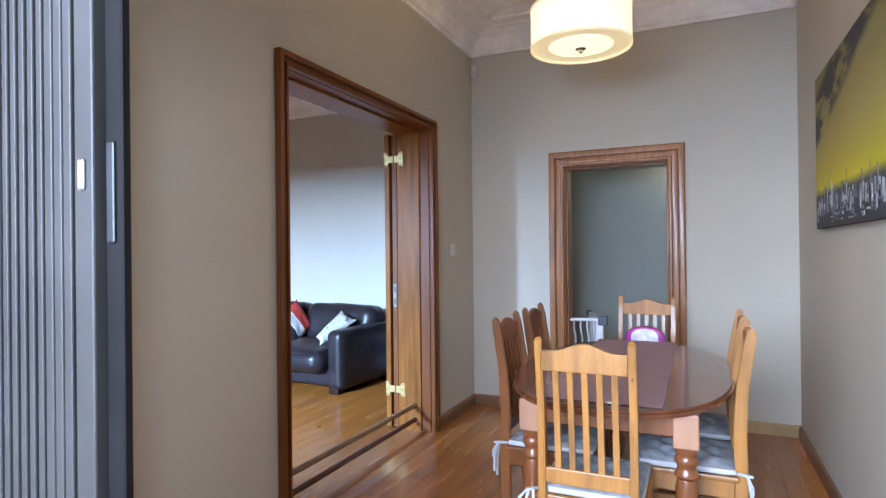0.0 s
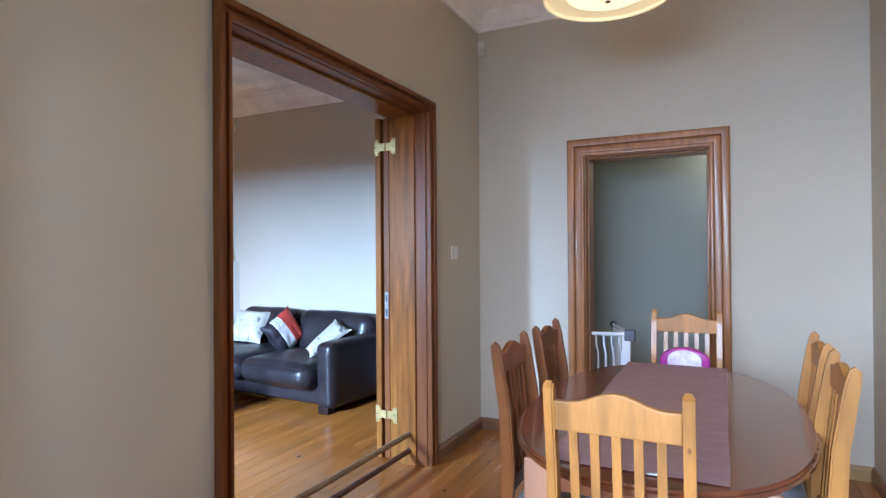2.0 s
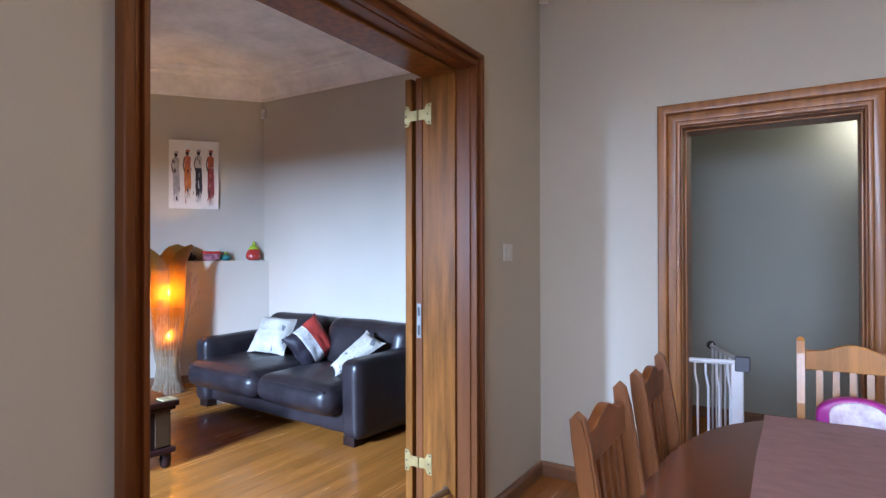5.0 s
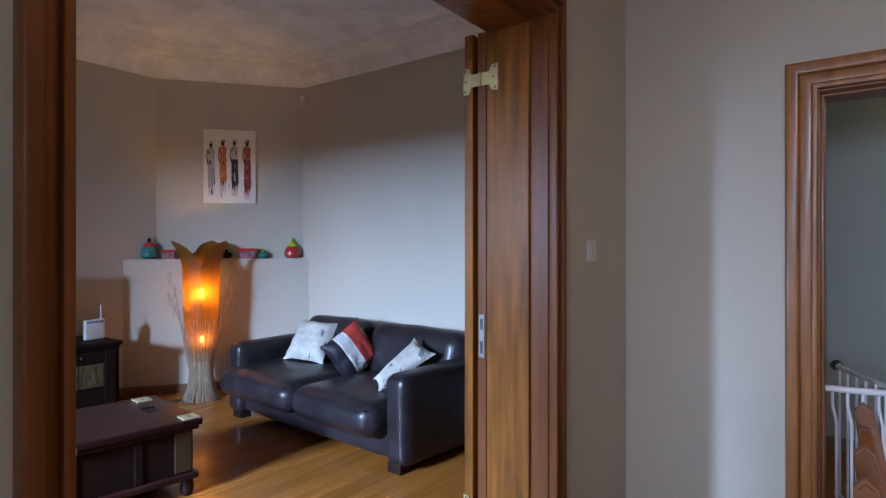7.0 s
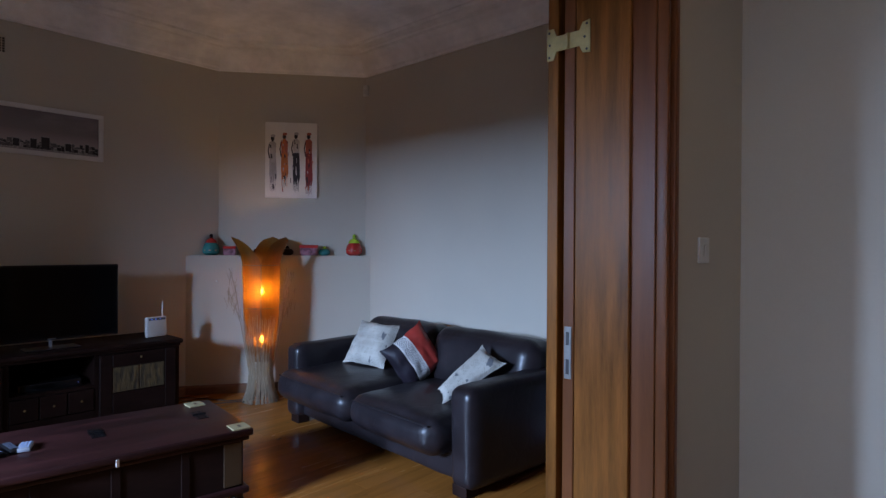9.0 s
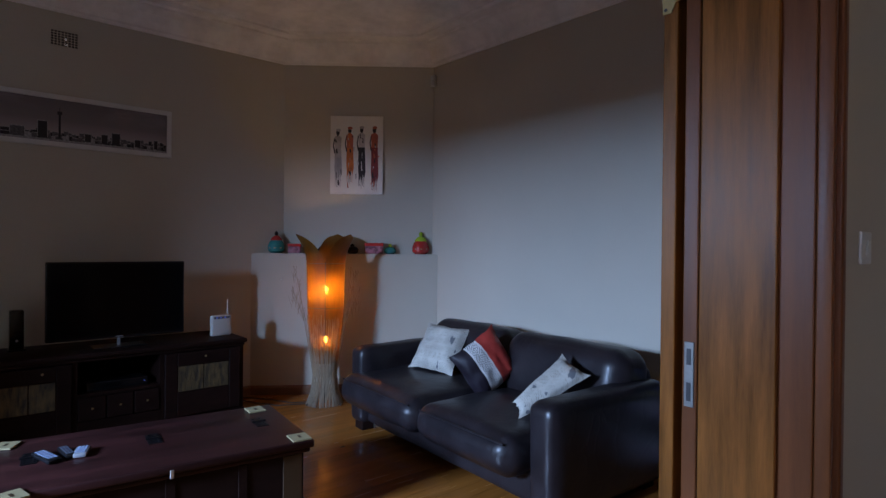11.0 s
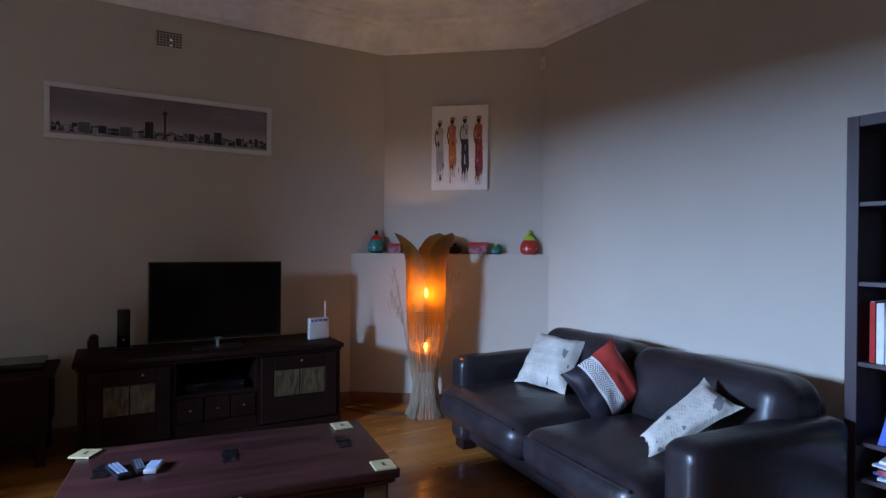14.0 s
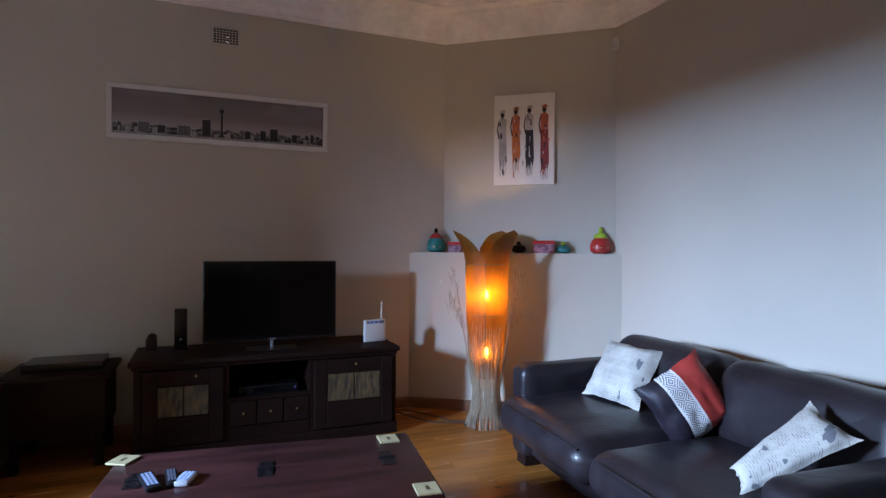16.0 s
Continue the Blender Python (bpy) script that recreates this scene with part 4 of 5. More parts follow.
WIRE = mat("dark_wire", (0.05, 0.025, 0.01), 0.5, scale=8, vary=0.1, bump=0.0)
BULB = mat("lit_amber_bulb", (1.0, 0.75, 0.3), 0.4, bump=0.0, vary=0.0, emit=420.0, glow=(1.0, 0.74, 0.30))
TEAL = mat("teal_glaze", (0.02, 0.20, 0.19), 0.22, scale=8, vary=0.2, bump=0.03)
RED_GLAZE = mat("red_glaze", (0.45, 0.03, 0.025), 0.22, scale=8, vary=0.15, bump=0.03)
LIME = mat("lime_glaze", (0.34, 0.50, 0.04), 0.25, scale=8, vary=0.15, bump=0.03)
CREAM = mat("cream_card", (0.27, 0.215, 0.11), 0.55, scale=20, vary=0.12, bump=0.02)
PINK_BOX = mat("pink_printed_box", (0.20, 0.025, 0.06), 0.4, scale=26, vary=0.7, bump=0.0, second=(0.46, 0.20, 0.26))
CANVAS_WHITE = mat("white_canvas", (0.74, 0.70, 0.66), 0.8, scale=10, vary=0.04, bump=0.1, fine=300)
FRAME_WHITE = mat("white_frame", (0.64, 0.62, 0.60), 0.5, scale=8, vary=0.05, bump=0.02)
BLUE_LED = mat("blue_indicator", (0.02, 0.06, 0.5), 0.3, bump=0.0, emit=2.0, glow=(0.15, 0.3, 1.0))
BLUE_BOOK = mat("blue_cover", (0.05, 0.12, 0.45), 0.4, scale=14, vary=0.2, bump=0.02)
YELLOW_BOOK = mat("yellow_cover", (0.62, 0.46, 0.03), 0.4, scale=14, vary=0.2, bump=0.02)
PAPER = mat("white_paper", (0.68, 0.68, 0.68), 0.7, scale=20, vary=0.1, bump=0.03)
SILVER = mat("silver_plastic", (0.42, 0.43, 0.46), 0.3, 0.5, scale=9, vary=0.1, bump=0.0)
KEY_BLUE = mat("pale_blue_keys", (0.22, 0.27, 0.38), 0.5, bump=0.0, vary=0.05)


def newsprint():
    """Off-white cloth printed with rows of grey writing and dark figures that cannot be read."""
    m = mat("newsprint_cloth", (0.42, 0.385, 0.33), 0.8, scale=9, vary=0.2, bump=0.3, fine=240)
    nodes, links = m.node_tree.nodes, m.node_tree.links
    bsdf = nodes["Principled BSDF"]
    base = bsdf.inputs["Base Color"].links[0].from_socket
    tc = nodes.new("ShaderNodeTexCoord")
    brick = nodes.new("ShaderNodeTexBrick")
    brick.inputs["Scale"].default_value = 9.0
    brick.inputs["Color1"].default_value, brick.inputs["Color2"].default_value, brick.inputs["Mortar"].default_value = (0.10, 0.10, 0.11, 1), (0.62, 0.62, 0.62, 1), (1, 1, 1, 1)
    brick.inputs["Mortar Size"].default_value, brick.inputs["Row Height"].default_value, brick.inputs["Brick Width"].default_value = 0.03, 0.075, 0.17
    links.new(tc.outputs["Object"], brick.inputs["Vector"])
    no, th = nodes.new("ShaderNodeTexNoise"), nodes.new("ShaderNodeMapRange")
    no.inputs["Scale"].default_value = 12.0
    tall = nodes.new("ShaderNodeMapping")
    tall.inputs["Scale"].default_value = (1.6, 0.6, 1)
    links.new(tc.outputs["Object"], tall.inputs["Vector"])
    links.new(tall.outputs[0], no.inputs["Vector"])
    th.inputs["From Min"].default_value, th.inputs["From Max"].default_value = 0.66, 0.675
    links.new(no.outputs["Fac"], th.inputs["Value"])
    a, c = nodes.new("ShaderNodeMix"), nodes.new("ShaderNodeMix")
    a.data_type = c.data_type = "RGBA"
    a.blend_type = "MULTIPLY"
    block = nodes.new("ShaderNodeTexBrick")
    block.offset = 0.37
    block.inputs["Scale"].default_value = 7.0
    block.inputs["Color1"].default_value, block.inputs["Color2"].default_value, block.inputs["Mortar"].default_value = (0.55, 0.55, 0.55, 1), (1, 1, 1, 1), (0, 0, 0, 1)
    block.inputs["Mortar Size"].default_value, block.inputs["Row Height"].default_value, block.inputs["Brick Width"].default_value = 0.05, 0.42, 0.55
    links.new(tc.outputs["Object"], block.inputs["Vector"])
    links.new(block.outputs["Color"], a.inputs["Factor"])
    links.new(base, a.inputs["A"])
    links.new(brick.outputs["Color"], a.inputs["B"])
    links.new(th.outputs[0], c.inputs["Factor"])
    links.new(a.outputs["Result"], c.inputs["A"])
    c.inputs["B"].default_value = (0.13, 0.13, 0.135, 1)
    links.new(c.outputs["Result"], bsdf.inputs["Base Color"])
    return m


def lattice_cloth():
    """White band woven with a dark diamond lattice."""
    m = mat("diamond_band", (0.62, 0.58, 0.54), 0.7, scale=8, vary=0.06, bump=0.1, fine=240)
    nodes, links = m.node_tree.nodes, m.node_tree.links
    bsdf = nodes["Principled BSDF"]
    base = bsdf.inputs["Base Color"].links[0].from_socket
    tc, sep = nodes.new("ShaderNodeTexCoord"), nodes.new("ShaderNodeSeparateXYZ")
    links.new(tc.outputs["Object"], sep.inputs[0])

    def op(kind, first, second):
        n = nodes.new("ShaderNodeMath")
        n.operation = kind
        for slot, value in enumerate((first, second)):
            if isinstance(value, float):
                n.inputs[slot].default_value = value
            else:
                links.new(value, n.inputs[slot])
        return n.outputs[0]

    y = op("ADD", sep.outputs["Y"], 0.0266)
    d = op("ADD", op("DIVIDE", op("PINGPONG", sep.outputs["X"], 0.034), 0.034), op("DIVIDE", op("PINGPONG", y, 0.036), 0.036))
    line = op("GREATER_THAN", op("FRACT", op("MULTIPLY", d, 2.5), 0.0), 0.55)
    inside = op("LESS_THAN", op("ABSOLUTE", y, 0.0), 0.037)
    ink = op("MULTIPLY", line, inside)
    brick = nodes.new("ShaderNodeMix")
    brick.data_type = "RGBA"
    brick.inputs["A"].default_value, brick.inputs["B"].default_value = (1, 1, 1, 1), (0.16, 0.15, 0.17, 1)
    links.new(ink, brick.inputs["Factor"])
    a = nodes.new("ShaderNodeMix")
    a.data_type, a.blend_type = "RGBA", "MULTIPLY"
    a.inputs["Factor"].default_value = 0.9
    links.new(base, a.inputs["A"])
    links.new(brick.outputs["Result"], a.inputs["B"])
    links.new(a.outputs["Result"], bsdf.inputs["Base Color"])
    return m


NEWSPRINT, LATTICE = newsprint(), lattice_cloth()


def amber_fibre():
    """Thin stretched palm fibre: lets the bulbs' light through."""
    m = bpy.data.materials.new("amber_fibre")
    m.use_nodes = True
    nodes, links = m.node_tree.nodes, m.node_tree.links
    out, b = nodes["Material Output"], nodes["Principled BSDF"]
    tc, no, ramp = nodes.new("ShaderNodeTexCoord"), nodes.new("ShaderNodeTexNoise"), nodes.new("ShaderNodeValToRGB")
    mp = nodes.new("ShaderNodeMapping")
    mp.inputs["Scale"].default_value = (9, 9, 2)
    links.new(tc.outputs["Object"], mp.inputs["Vector"])
    links.new(mp.outputs[0], no.inputs["Vector"])
    no.inputs["Scale"].default_value, no.inputs["Detail"].default_value = 4.0, 5
    ramp.color_ramp.elements[0].color, ramp.color_ramp.elements[1].color = (0.15, 0.050, 0.003, 1), (0.235, 0.088, 0.006, 1)
    links.new(no.outputs["Fac"], ramp.inputs["Fac"])
    links.new(ramp.outputs["Color"], b.inputs["Base Color"])
    b.inputs["Roughness"].default_value = 0.55
    tr, tp = nodes.new("ShaderNodeBsdfTranslucent"), nodes.new("ShaderNodeBsdfTransparent")
    links.new(ramp.outputs["Color"], tr.inputs["Color"])
    tp.inputs["Color"].default_value = (0.95, 0.55, 0.16, 1)
    m1, m2 = nodes.new("ShaderNodeMixShader"), nodes.new("ShaderNodeMixShader")
    m1.inputs[0].default_value, m2.inputs[0].default_value = 0.50, 0.14
    links.new(b.outputs[0], m1.inputs[1])
    links.new(tr.outputs[0], m1.inputs[2])
    links.new(m1.outputs[0], m2.inputs[1])
    links.new(tp.outputs[0], m2.inputs[2])
    links.new(m2.outputs[0], out.inputs["Surface"])
    return m


FIBRE = amber_fibre()

# ---- sofa ----
SOFA = pose(-4.255, 5.175, 0, 0, 0, -4.5)
sofa = thing("leather_sofa", "dark brown leather two-seat sofa with broad arms", "sofa", SOFA)
part("base", soft(-0.86, 0.86, 0.03, 0.92, 0.06, 0.27, 0.03, 8, rough=0.004), LEATHER, sofa, "", True)
for s in (-1, 1):
    x0, x1 = (0.835, 1.02) if s > 0 else (-1.02, -0.835)
    part("arm", soft(x0, x1, -0.02, 0.95, 0.045, 0.605, 0.055, 14, puff=0.012, rough=0.010, seed=s * 3.1), LEATHER, sofa, "", True)
    a0, a1 = (0.005, 0.84) if s > 0 else (-0.84, -0.005)
    part("seat_cushion", soft(a0 if s > 0 else -0.975, a1, -0.145, 0.70, 0.205, 0.425, 0.10, 24, puff=0.035, rough=0.009, seed=s * 7.7, freq=4.0), LEATHER, sofa, "", True)
    part("back_cushion", soft(min(a0 * 1.03, a1 * 1.03) - (0.012 if s > 0 else 0), max(a0 * 1.03, a1 * 1.03) + (0.012 if s < 0 else 0.07), -0.165, 0.165, -0.215, 0.215, 0.115, 24, puff=0.014, rough=0.010, seed=s * 5.3, freq=3.6, m=pose(0, 0.745, 0.562, -9, 0, 0)), LEATHER, sofa, "", True)
    x0, x1 = (0.06, 0.79) if s > 0 else (-0.92, -0.06)
    part("seam", tube([(x0 + (x1 - x0) * k / 12, -0.125 - 0.012 * math.sin(math.pi * k / 12), 0.386 + 0.006 * math.sin(math.pi * k / 12)) for k in range(13)], 0.0055, 6), LEATHER, sofa, "raised stitched seam", True)
    for y in (0.05, 0.84):
        xx = s * 0.91
        part("foot", box(xx - 0.055, xx + 0.055, y - 0.05, y + 0.05, 0.0, 0.065, 0.006, 2), DARK_WOOD, sofa)
part("back_frame", soft(-0.93, 0.93, 0.79, 0.97, 0.05, 0.69, 0.09, 14, rough=0.008), LEATHER, sofa, "", True)


def pillow_mesh(a, t, n=18, y0=-1.0, y1=1.0, seed=0.0):
    """Half-size a, thickness t; only the strip y0..y1 of the square, both faces."""
    b = bmesh.new()
    for side in (-1, 1):
        g = []
        for i in range(n + 1):
            row = []
            for j in range(n + 1):
                u, v = -1 + 2 * i / n, y0 + (y1 - y0) * j / n
                pinch = 1 - 0.09 * (1 - abs(u) ** 3) * abs(v) ** 6 - 0.0
                pinch2 = 1 - 0.09 * (1 - abs(v) ** 3) * abs(u) ** 6
                bulge = (max(0.0, 1 - abs(u / 0.92) ** 3.2) * max(0.0, 1 - abs(v / 0.92) ** 3.2)) ** 0.6
                wr = 0.10 * noise.noise(Vector((u * 2.2 + seed, v * 2.2, side))) + 0.05 * noise.noise(Vector((u * 6 + seed, v * 6, side)))
                wob = 0.025 * noise.noise(Vector((u * 5, v * 5 + seed, 0.5))) * max(abs(u), abs(v)) ** 4
                row.append(b.verts.new((a * u * (pinch2 + wob), a * v * (pinch + wob), side * (t * bulge * (1 + wr * 2.6) + 0.0025 * min(1, 12 * (1 - max(abs(u), abs(v))))) + 0.004 * math.sin(u * 7 + v * 9 + seed) * (1 - bulge) * max(abs(u), abs(v)))))
            g.append(row)
        for i in range(n):
            for j in range(n):
                q = (g[i][j], g[i + 1][j], g[i + 1][j + 1], g[i][j + 1])
                b.faces.new(q if side > 0 else q[::-1])
    bmesh.ops.remove_doubles(b, verts=b.verts, dist=0.0006)
    return b


def axes(c, x, y):
    """A pose at c whose x and y lie along the given directions."""
    x = Vector(x).normalized()
    z = x.cross(Vector(y)).normalized()
    y = z.cross(x)
    return Matrix(((x.x, y.x, z.x, c[0]), (x.y, y.y, z.y, c[1]), (x.z, y.z, z.z, c[2]), (0, 0, 0, 1)))


p1 = thing("scatter_cushion", "off-white newsprint-patterned cushion propped on the sofa", "cushion", axes((-4.744, 5.675, 0.612), (0.969, 0.24, -0.055), (-0.103, 0.599, 0.794)), "scatter cushions")
part("cover", pillow_mesh(0.195, 0.075, 22, seed=1.0), NEWSPRINT, p1, "", True)
p2 = thing("scatter_cushion", "plum, white lattice and red satin striped cushion on its corner", "cushion", axes((-4.215, 5.615, 0.585), (0.305, 0.459, -0.834), (0.219, 0.819, 0.53)), "scatter cushions")
part("red_panel", pillow_mesh(0.19, 0.078, 14, 0.12, 1.0, 2.0), RED_SATIN, p2, "red satin", True)
part("lattice_band", pillow_mesh(0.19, 0.078, 14, -0.40, 0.12, 2.0), LATTICE, p2, "white woven lattice band", True)
part("plum_panel", pillow_mesh(0.19, 0.078, 14, -1.0, -0.40, 2.0), PLUM_CLOTH, p2, "dark plum cloth", True)
p3 = thing("scatter_cushion", "off-white newsprint cushion slumped against the sofa arm", "cushion", SOFA @ pose(0.76, 0.21, 0.60), "scatter cushions")
TOP, BACK, LOW, FRONT = Vector((-0.15, 0.29, 0.15)), Vector((0.055, 0.30, 0.045)), Vector((-0.11, -0.10, -0.165)), Vector((-0.185, -0.07, -0.095))


def slumped():
    """A cushion squeezed between seat and arm: its four corners pulled out of square."""
    b = pillow_mesh(1.0, 0.055, 24, seed=4.0)
    across = (BACK - TOP).cross(TOP - FRONT).normalized()
    for v in b.verts:
        s, w, h = (v.co.x + 1) / 2, (v.co.y + 1) / 2, v.co.z
        p = (FRONT * (1 - s) + LOW * s) * (1 - w) + (TOP * (1 - s) + BACK * s) * w
        v.co = p + across * (h * (0.35 + 0.65 * w) + 0.012 * math.sin(3 * s + 5 * w))
    return b


part("cover", slumped(), NEWSPRINT, p3, "", True)

# ---- coffee trunk ----
TRUNK = pose(-4.465, 3.685, 0, 0, 0, -7.6)
trunk = thing("coffee_trunk", "dark red-brown wooden trunk coffee table with short feet", "coffee table", TRUNK)
part("lid", box(-0.36, 0.36, -0.625, 0.625, 0.392, 0.430, 0.009, 3), SHEESHAM, trunk, "worn reddish lid", True)
part("lid_moulding", box(-0.345, 0.345, -0.61, 0.61, 0.368, 0.392, 0.008, 2), SHEESHAM, trunk)
part("chest_body", box(-0.32, 0.32, -0.585, 0.585, 0.125, 0.37, 0.004), DARK_WOOD, trunk)
part("plinth", box(-0.345, 0.345, -0.61, 0.61, 0.095, 0.13, 0.010, 3), SHEESHAM, trunk)
for sx in (-1, 1):
    for sy in (-1, 1):
        part("foot", lathe([(0.024, 0), (0.034, 0.02), (0.036, 0.06), (0.030, 0.075), (0.036, 0.095)], 14, m=pose(sx * 0.30, sy * 0.56, 0)), SHEESHAM, trunk, "", True)
        part("corner_strap", box(sx * 0.322 - 0.003, sx * 0.322 + 0.003, sy * 0.53 - 0.045, sy * 0.53 + 0.045, 0.14, 0.36, 0.001), WIRE, trunk)
for y in (-0.3, 0.0, 0.3):
    for sx in (-1, 1):
        part("panel_batten", box(sx * 0.321 - 0.005, sx * 0.321 + 0.005, y - 0.02, y + 0.02, 0.135, 0.362, 0.002), DARK_WOOD, trunk)
for z in (0.20, 0.30):
    part("end_batten", box(-0.28, 0.28, 0.583, 0.592, z - 0.015, z + 0.015, 0.002), DARK_WOOD, trunk)
part("lock_hasp", box(0.355, 0.363, -0.008, 0.008, 0.375, 0.412, 0.003), STEEL, trunk, "small metal hasp")


def on_trunk(x, y, turn=0):
    return pose(x, y, 0.431, 0, 0, turn)


for x, y, turn in ((-4.82, 3.13, -30), (-4.665, 4.235, -5), (-4.085, 4.205, -8), (-4.16, 3.10, 12)):
    c = thing("coaster", "cream printed card coaster near the trunk's corner", "coaster", on_trunk(x, y, turn), "coasters")
    part("card", box(-0.05, 0.05, -0.045, 0.045, 0, 0.008, 0.001), CREAM, c)
    part("print", box(-0.018, 0.018, -0.005, 0.008, 0.008, 0.0086), WIRE, c, "dark printed motif")


def remote(m, length, width, material, label, keys):
    ob = thing("remote_control", label, "remote control", m, "remote controls")
    part("case", box(-length / 2, length / 2, -width / 2, width / 2, 0.001, 0.02, 0.006, 2), material, ob, "", True)
    for i in range(7):
        for j in range(3):
            part("key", box(-length * 0.40 + i * length * 0.115, -length * 0.40 + i * length * 0.115 + length * 0.07, -width * 0.34 + j * width * 0.25, -width * 0.34 + j * width * 0.25 + width * 0.17, 0.019, 0.0225), keys, ob)


remote(on_trunk(-4.52, 3.25, 15), 0.17, 0.055, GLOSS_BLACK, "black remote control with pale blue keys", KEY_BLUE)
remote(on_trunk(-4.53, 3.325, 5), 0.15, 0.042, GLOSS_BLACK, "slim black remote control", GREY_PLASTIC)
remote(on_trunk(-4.50, 3.375, -20), 0.11, 0.055, SILVER, "small silver remote control", KEY_BLUE)
IRON = mat("black_iron", (0.014, 0.012, 0.013), 0.4, 0.7, scale=20, vary=0.3, bump=0.1)
for y in (-0.50, -0.02, 0.475):
    hinge = part("strap_hinge", box(-0.078, 0.078, -0.030, 0.030, 0.4302, 0.4335, 0.001, m=pose(-0.045, y, 0)), IRON, trunk, "black iron strap hinge let into the lid")
    part("hinge_pin", tube([(-0.045, y - 0.034, 0.436), (-0.045, y + 0.034, 0.436)], 0.0055, 8), IRON, hinge, "", True)
    for sx in (-0.055, -0.024, 0.024, 0.055):
        for sy in (-0.017, 0.017):
            part("nail_head", lathe([(0.006, 0.4334), (0.006, 0.4348), (0.003, 0.4360)], 8, m=pose(-0.045 + sx, y + sy, 0)), IRON, hinge)

# ---- television cabinet ----
CX0, CX1, CY0, CY1 = -6.575, -6.02, 3.05, 4.72
cab = thing("tv_cabinet", "low near-black wooden television cabinet with carved pale door panels", "cabinet", pose(0, 0, 0))
part("cabinet_top", box(CX0, CX1 + 0.03, CY0 - 0.03, CY1 + 0.02, 0.585, 0.62, 0.010, 3), DARK_WOOD, cab, "", True)
part("top_moulding", box(CX0, CX1 + 0.012, CY0 - 0.012, CY1 + 0.005, 0.563, 0.585, 0.006, 2), DARK_WOOD, cab)
part("plinth", box(CX0, CX1 + 0.015, CY0 - 0.012, CY1 + 0.005, 0.0, 0.075, 0.006, 2), DARK_WOOD, cab)
part("carcass_end", box(CX0, CX1, CY0, 3.07 + 0.02, 0.075, 0.563), DARK_WOOD, cab)
part("carcass_end", box(CX0, CX1, CY1 - 0.03, CY1 - 0.002, 0.075, 0.563), DARK_WOOD, cab)
for y in (3.58, 4.12):
    part("divider", box(CX0, CX1 - 0.002, y - 0.015, y + 0.015, 0.075, 0.563), DARK_WOOD, cab)
part("back_board", box(CX0, CX0 + 0.015, 3.09, CY1 - 0.03, 0.075, 0.563), DARK_WOOD, cab)
part("niche_shelf", box(CX0 + 0.015, CX1 - 0.004, 3.595, 4.105, 0.325, 0.345), DARK_WOOD, cab)


def carved_door(y0, y1, knob_y):
    d = part("door", box(CX1 - 0.02, CX1 + 0.004, y0, y1, 0.085, 0.555, 0.003), DARK_WOOD, cab)
    for a0, a1, z0, z1 in ((y0 + 0.0, y0 + 0.085, 0.085, 0.555), (y1 - 0.085, y1, 0.085, 0.555), (y0 + 0.085, y1 - 0.085, 0.455, 0.555), (y0 + 0.085, y1 - 0.085, 0.085, 0.265)):
        part("door_rail", box(CX1 + 0.004, CX1 + 0.014, a0 + 0.001, a1 - 0.001, z0 + 0.001, z1 - 0.001, 0.003), DARK_WOOD, d)
    mid = (y0 + y1) / 2
    for a0, a1 in ((y0 + 0.09, mid - 0.004), (mid + 0.004, y1 - 0.09)):
        part("carved_panel", box(CX1 + 0.004, CX1 + 0.010, a0, a1, 0.268, 0.452, 0.002), CARVED, d, "pale carved panel")
    part("knob", lathe([(0.004, 0), (0.004, 0.006), (0.008, 0.010), (0.006, 0.016)], 12, m=pose(CX1 + 0.014, knob_y, 0.515, 0, 90, 0)), BRASS, d, "small brass knob", True)


carved_door(3.095, 3.562, 3.40)
carved_door(4.138, 4.688, 4.42)
for k in range(3):
    y0 = 3.60 + k * 0.170
    d = part("drawer", box(CX1 - 0.02, CX1 + 0.006, y0, y0 + 0.162, 0.165, 0.32, 0.004, 2), DARK_WOOD, cab)
    part("knob", lathe([(0.004, 0), (0.004, 0.006), (0.008, 0.010), (0.006, 0.016)], 12, m=pose(CX1 + 0.006, y0 + 0.081, 0.245, 0, 90, 0)), BRASS, d, "small brass knob", True)
part("apron", box(CX1 - 0.02, CX1 + 0.002, 3.598, 4.104, 0.078, 0.160), DARK_WOOD, cab)
decoder = thing("set_top_box", "black set-top box in the cabinet niche", "set-top box", pose(-6.20, 3.85, 0.346))
part("case", box(-0.12, 0.12, -0.19, 0.19, 0, 0.055, 0.004, 2), GLOSS_BLACK, decoder)
part("display", box(0.1202, 0.122, -0.10, 0.02, 0.015, 0.04), SCREEN, decoder)
part("indicator", box(0.1202, 0.1225, 0.165, 0.170, 0.025, 0.030), BLUE_LED, decoder, "tiny blue light")

tv = thing("television", "black flat television on a pedestal stand, switched off", "television", pose(-6.20, 3.878, 0.62))
part("bezel", box(-0.03, 0.008, -0.442, 0.442, 0.062, 0.606, 0.006, 2), GLOSS_BLACK, tv)
part("screen", box(0.008, 0.0105, -0.428, 0.428, 0.082, 0.592), SCREEN, tv, "dark glass screen")
part("back_shell", box(-0.07, -0.03, -0.33, 0.33, 0.12, 0.52, 0.02, 2), GLOSS_BLACK, tv)
part("neck", box(-0.03, -0.004, -0.010, 0.010, 0.008, 0.10, 0.005, 2), SILVER, tv, "silver neck")
part("foot_plate", box(-0.10, 0.09, -0.17, 0.17, 0.0, 0.008, 0.003, 2), GLOSS_BLACK, tv)
part("maker_badge", box(0.0105, 0.0112, -0.025, 0.025, 0.068, 0.075), SILVER, tv)

